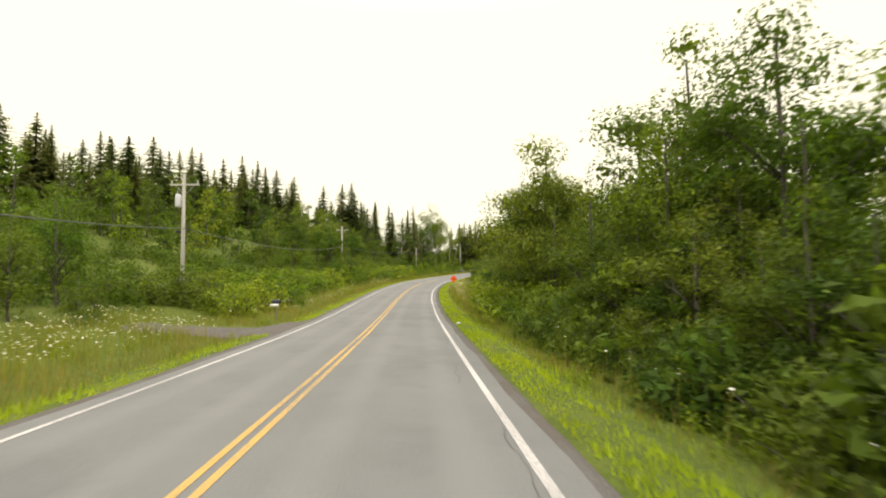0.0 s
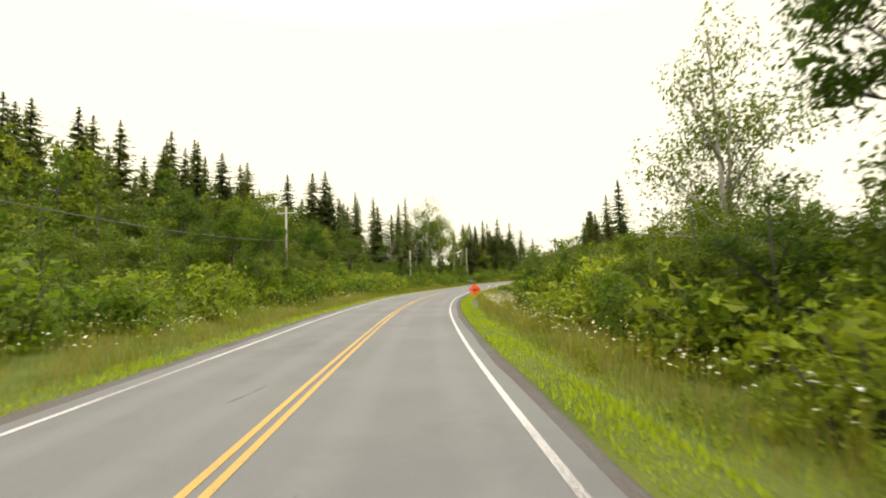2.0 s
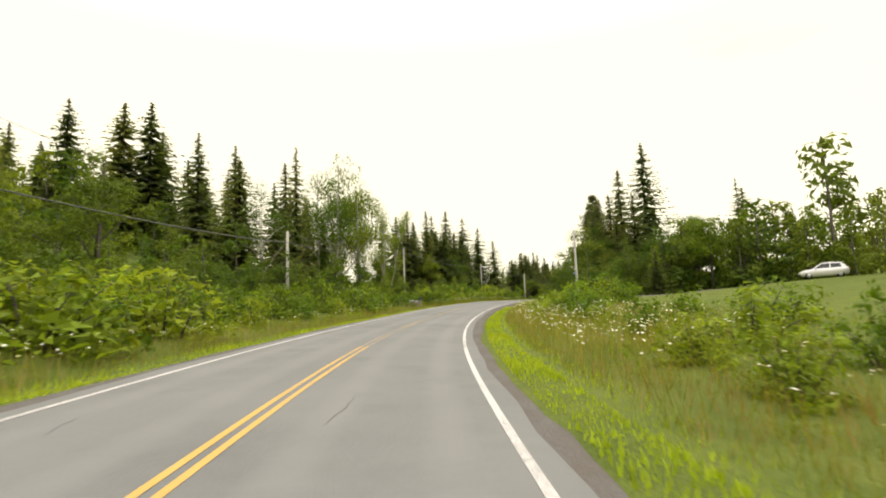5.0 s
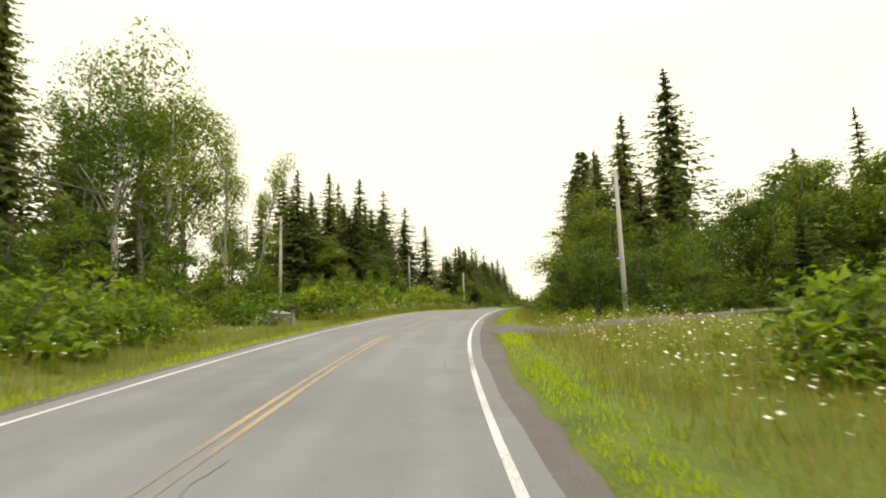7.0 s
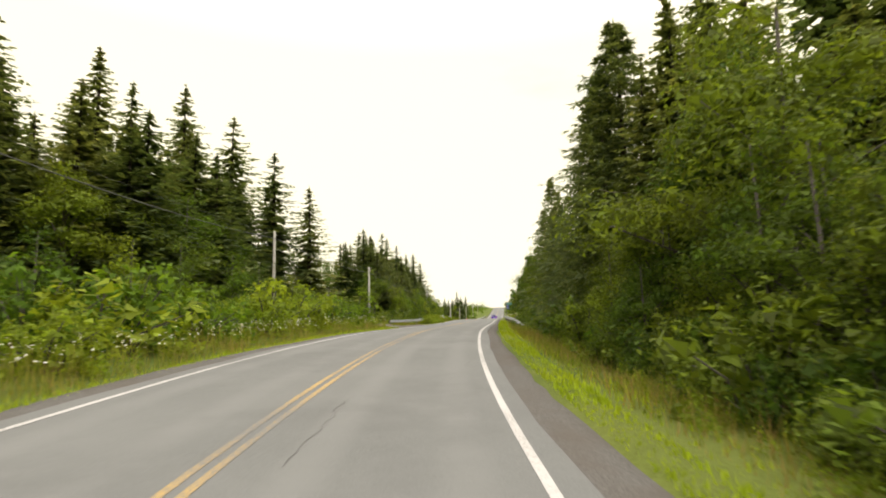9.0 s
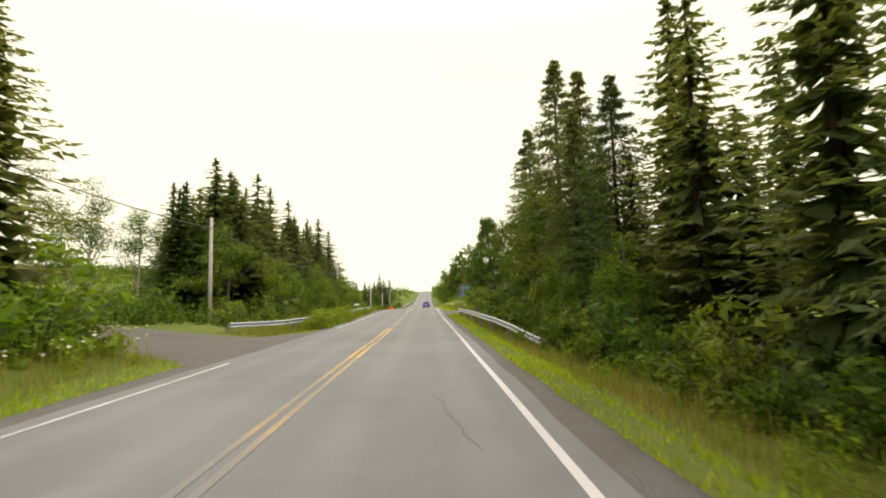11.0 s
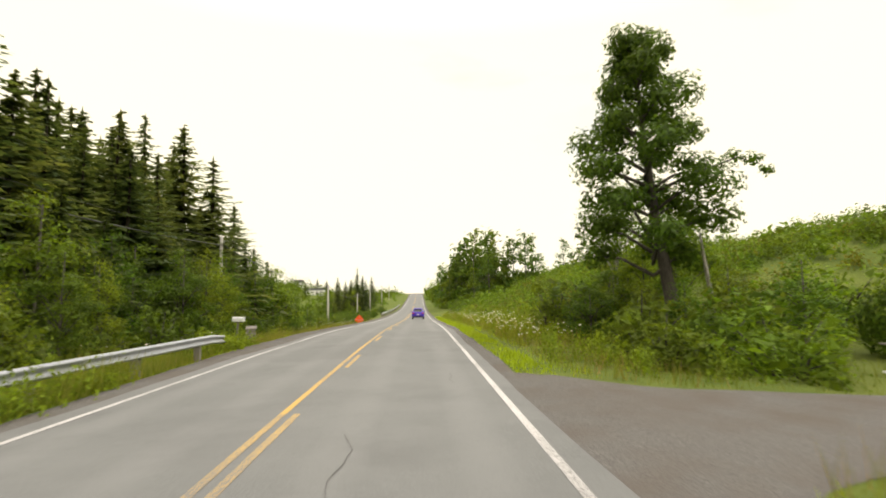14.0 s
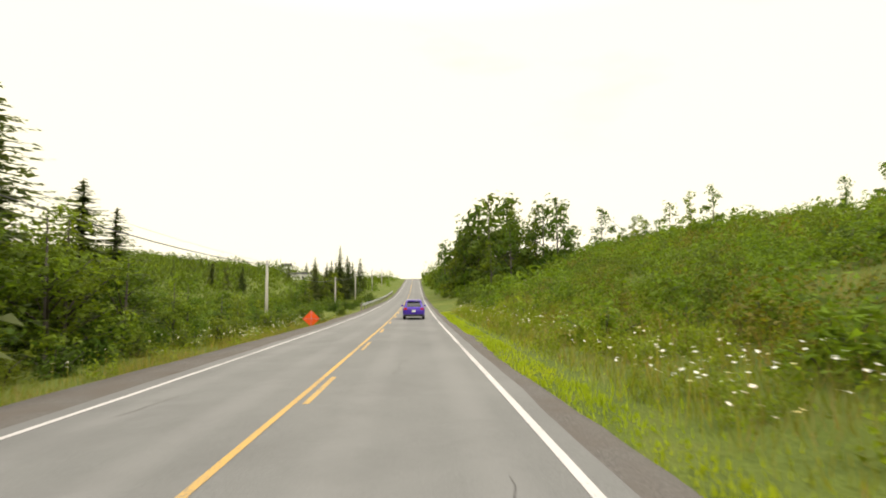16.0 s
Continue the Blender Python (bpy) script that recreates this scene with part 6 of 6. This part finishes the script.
clipped_hedge()
q = place(271, 14.6)
root = thing("garden_seat", Matrix.Translation(q) @ Matrix.Rotation(radians(heading(271)), 4, "Z") @ Matrix.Scale(0.72, 4), "small white garden seat with a curved side", "garden seat")
part("seat_board", box(bmesh.new(), (1.5, 0.4, 0.08), (0, 0, 0.22), bevel=0.01), WHITE, root)
part("top_board", box(bmesh.new(), (1.3, 0.35, 0.06), (-0.15, 0, 1.25), bevel=0.01), OLD_WOOD, root)
vt, fc = tube([(-0.05 - 0.28 * math.cos(a) + 0.2, 0, 0.74 + 0.5 * math.sin(a)) for a in np.linspace(-1.4, 1.4, 9)], [0.07] * 9, 8)
part("curved_side", mesh_of("curved_side", vt, fc, WHITE, True), WHITE, root)
vt, fc = tube([(0.55, 0, -0.1), (0.55, 0, 1.25)], [0.05, 0.05], 8)
part("leg", mesh_of("seat_leg", vt, fc, OLD_WOOD, True), OLD_WOOD, root)

# ---- cars ----


def car_paint(colour):
    def build(nt):
        return surface(nt, mixed(nt, noise_tex(nt, 3, 3), colour, tuple(v * 0.85 for v in colour)), 0.32, 0.25, coat=0.6)
    return build


VIOLET = material("violet_car_paint", car_paint((0.066, 0.022, 0.44)))
CAR_WHITE = material("white_car_paint", car_paint((0.72, 0.72, 0.74)))
CAR_GLASS = material("tinted_glass", lambda nt: surface(nt, (0.02, 0.025, 0.03), 0.08, spec=0.8))
TYRE = material("tyre_rubber", weathered((0.012, 0.012, 0.012), (0.028, 0.028, 0.028), 0.85))
RIM = material("alloy_rim", weathered((0.35, 0.35, 0.37), (0.5, 0.5, 0.52), 0.35, (3, 3, 3), 0.8))
TAIL_RED = material("tail_lamp_red", lambda nt: surface(nt, (0.45, 0.012, 0.012), 0.15, spec=0.7))
TRIM = material("dark_trim", weathered((0.015, 0.015, 0.016), (0.035, 0.035, 0.036), 0.6))

# y from the rear, then lowest z, belt z, top z, half widths at sill, belt, top
BODY = [(-2.10, .50, .80, .98, .70, .74, .66), (-2.06, .36, .82, 1.02, .80, .84, .76), (-1.9, .30, .85, 1.05, .86, .90, .82), (-1.3, .24, .86, 1.05, .88, .92, .84),
        (0, .22, .84, 1.0, .88, .92, .84), (1.0, .22, .82, .98, .88, .92, .82), (1.6, .26, .76, .92, .86, .88, .74), (2.0, .34, .64, .78, .78, .80, .64), (2.14, .42, .58, .68, .64, .66, .52)]
CABIN = [(-1.98, .98, 1.0, .78), (-1.72, .98, 1.34, .62), (-1.45, .98, 1.56, .60), (-0.6, .98, 1.64, .62), (0.15, .98, 1.58, .62), (1.05, .96, .99, .74)]


def loft(rows):
    verts, faces = [], []
    n = len(rows[0])
    for r in rows:
        verts += r
    for i in range(len(rows) - 1):
        for k in range(n):
            faces.append((i * n + k, i * n + (k + 1) % n, (i + 1) * n + (k + 1) % n, (i + 1) * n + k))
    faces += [tuple(range(n))[::-1], tuple((len(rows) - 1) * n + k for k in range(n))]
    return verts, faces


def pane(name, pts, root, mat=None):
    """A thin glass sheet with the given corners."""
    a, b, c = (Vector(p) for p in pts[:3])
    nrm = (b - a).cross(c - a).normalized() * 0.012
    vs = [Vector(p) + nrm for p in pts] + [Vector(p) - nrm for p in pts]
    n = len(pts)
    fs = [tuple(range(n)), tuple(range(n, 2 * n))[::-1]] + [(i, n + i, n + (i + 1) % n, (i + 1) % n) for i in range(n)]
    return part(name, mesh_of(name, vs, fs, mat or CAR_GLASS), mat or CAR_GLASS, root)


def car(m, paint_mat, roof_mat, label):
    root = thing("car", m, label, "car", "cars")
    rows = []
    for y, z0, zb, zt, w0, wb, wt in BODY:
        half = [(w0 * 0.9, z0), (w0, z0 + 0.08), (wb, (z0 + zb) / 2 + 0.08), (wb, zb), (wt, zt), (wt * 0.5, zt + 0.015)]
        rows.append([Vector((x, y, z)) for x, z in half] + [Vector((-x, y, z)) for x, z in reversed(half)])
    body = mesh_of("car_body", *loft(rows), paint_mat, True)
    part("body", body, paint_mat, root)
    rows = []
    for y, zb, zt, wt in CABIN:
        half = [(0.80, zb), (wt + 0.03, zt - 0.06), (wt - 0.06, zt)]
        rows.append([Vector((x, y, z)) for x, z in half] + [Vector((-x, y, z)) for x, z in reversed(half)])
    part("roof", mesh_of("car_roof", *loft(rows), roof_mat, False), roof_mat, root)
    pane("rear_window", [(-.60, -1.96, 1.06), (.60, -1.96, 1.06), (.52, -1.60, 1.46), (-.52, -1.60, 1.46)], root)
    pane("windscreen", [(.62, 0.95, 1.03), (-.62, 0.95, 1.03), (-.54, 0.27, 1.52), (.54, 0.27, 1.52)], root)
    for sg in (-1, 1):
        pane("side_window", [(sg * .80, 0.75, 1.05), (sg * .80, -0.45, 1.05), (sg * .67, -0.5, 1.5), (sg * .67, 0.15, 1.47)], root)
        pane("side_window", [(sg * .80, -0.55, 1.05), (sg * .80, -1.5, 1.08), (sg * .67, -1.35, 1.45), (sg * .67, -0.6, 1.5)], root)
        part("tail_lamp", box(bmesh.new(), (0.26, 0.12, 0.18), (sg * 0.68, -2.05, 0.90), bevel=0.03), TAIL_RED, root, "red tail lamp")
        part("headlamp", box(bmesh.new(), (0.3, 0.14, 0.14), (sg * 0.58, 2.05, 0.66), bevel=0.04), WHITE, root, "clear headlamp")
        mirror = part("wing_mirror", box(bmesh.new(), (0.20, 0.12, 0.15), (sg * 0.98, 0.72, 1.08), bevel=0.04), paint_mat, root)
        part("mirror_stalk", box(bmesh.new(), (0.14, 0.05, 0.04), (sg * 0.86, 0.75, 1.03)), TRIM, mirror)
    part("rear_bumper", box(bmesh.new(), (1.58, 0.14, 0.16), (0, -2.08, 0.38), bevel=0.05), TRIM, root, "black plastic rear bumper")
    part("front_bumper", box(bmesh.new(), (1.4, 0.12, 0.22), (0, 2.12, 0.42), bevel=0.05), TRIM, root, "black plastic front bumper")
    part("licence_plate", box(bmesh.new(), (0.32, 0.02, 0.16), (0, -2.135, 0.72), bevel=0.004), WHITE, root, "white plate")
    part("spoiler", box(bmesh.new(), (1.05, 0.25, 0.04), (0, -1.62, 1.58), bevel=0.015), roof_mat, root)
    for x in (-0.78, 0.78):
        for y in (-1.32, 1.34):
            vt, fc = tube([(x - 0.11, y, 0.33), (x - 0.09, y, 0.33), (x + 0.09, y, 0.33), (x + 0.11, y, 0.33)], [0.29, 0.33, 0.33, 0.29], 24)
            wheel = part("wheel", mesh_of("wheel", vt, fc, TYRE, True), TYRE, root, "black tyre")
            side = 0.115 if x > 0 else -0.115
            vt, fc = tube([(x + side * 0.6, y, 0.33), (x + side, y, 0.33), (x + side * 1.06, y, 0.33)], [0.2, 0.2, 0.05], 16)
            part("rim", mesh_of("rim", vt, fc, RIM, True), RIM, wheel, "alloy rim")
    return root


p = place(332.7, 1.72, 0, True)
car(Matrix.Translation(p) @ Matrix.Rotation(radians(heading(332)), 4, "Z") @ Matrix.Scale(0.95, 4), VIOLET, VIOLET, "violet hatchback car standing in the road lane")
p = place(163, 37.0)
car(Matrix.Translation(p) @ Matrix.Rotation(radians(heading(163) + 75), 4, "Z"), CAR_WHITE, CAR_WHITE, "white car parked on the grass by trees")


# ---- far house ----
def house(s, lat, size, label, roof_h=1.2):
    w, d, h = size
    root = thing("house", Matrix.Translation(place(s, lat)) @ Matrix.Rotation(radians(heading(s)), 4, "Z"), label, "house", "far houses")
    part("wall", box(bmesh.new(), (w, d, h + 1.0), (0, 0, h / 2 - 0.5), bevel=0.02), WHITE, root, "white siding")
    verts = [Vector((sx * (w / 2 + 0.3), sy * (d / 2 + 0.3), h)) for sx, sy in ((-1, -1), (1, -1), (1, 1), (-1, 1))]
    verts += [Vector((-w / 2 - 0.3, 0, h + roof_h)), Vector((w / 2 + 0.3, 0, h + roof_h))]
    part("roof", mesh_of("house_roof", verts, [(0, 1, 5, 4), (2, 3, 4, 5), (1, 2, 5), (3, 0, 4), (3, 2, 1, 0)], TRIM), TRIM, root, "dark low roof")
    for k in range(4):
        x = -w / 2 + w * (k + 0.6) / 4.2
        if k == 2:
            part("door", box(bmesh.new(), (0.95, 0.08, 2.0), (x, -d / 2 - 0.03, 1.05)), TRIM, root)
        else:
            win = part("window", box(bmesh.new(), (1.3, 0.1, 1.0), (x, -d / 2 - 0.02, h * 0.58)), WHITE, root)
            part("pane", box(bmesh.new(), (1.1, 0.03, 0.8), (x, -d / 2 - 0.08, h * 0.58)), CAR_GLASS, win)


house(588, -62, (11, 5, 2.9), "long low white house far up the valley")
house(690, -95, (7, 7, 5.5), "white two-storey house far on the hill", 2.4)


# dead spruce limbs reaching out over the verge
def dead_limb(s, lat, up, reach, seed):
    rnd = random.Random(seed)
    a = place(s, lat, up)
    b = place(s - 0.5, lat - reach, up + rnd.uniform(-0.6, 0.2))
    pts = [a.lerp(b, i / 6) + Vector((0, 0, -0.15 * reach * math.sin(i / 6 * 2.6) + rnd.uniform(-.05, .05))) for i in range(7)]
    groups = [(pts, [0.045, 0.04, 0.035, 0.03, 0.022, 0.015, 0.006])]
    for i in (2, 3, 4, 5):
        e = pts[i] + Vector((rnd.uniform(-.5, .5), rnd.uniform(-.5, .5), rnd.uniform(-.4, .3)))
        groups.append(([pts[i], e], [0.012, 0.004]))
    ob = new("dead_branch", mesh_of("dead_branch", *tubes(groups, 5), PALE_BARK, True))
    tagged(ob, "bare grey dead branch hanging out of the spruces", "branch", "dead branches")


dead_limb(199, 12, 6.6, 3.2, 1)
dead_limb(202, 12.5, 8.5, 2.4, 2)
dead_limb(208, 12, 5.5, 2.6, 3)


def wrapper(s, lat):
    """A crumpled scrap of paper on the gravel."""
    rnd = random.Random(8)
    root = thing("litter", Matrix.Translation(place(s, lat, 0.03, True)) @ Matrix.Rotation(radians(heading(s) + 35), 4, "Z"), "crumpled white paper scrap on the gravel shoulder", "litter")
    bm = bmesh.new()
    bmesh.ops.create_icosphere(bm, subdivisions=2, radius=1, matrix=Matrix.Diagonal((0.07, 0.2, 0.05, 1)))
    for v in bm.verts:
        v.co *= rnd.uniform(0.75, 1.15)
    part("paper", bm, WHITE, root)


wrapper(28.7, 4.45)
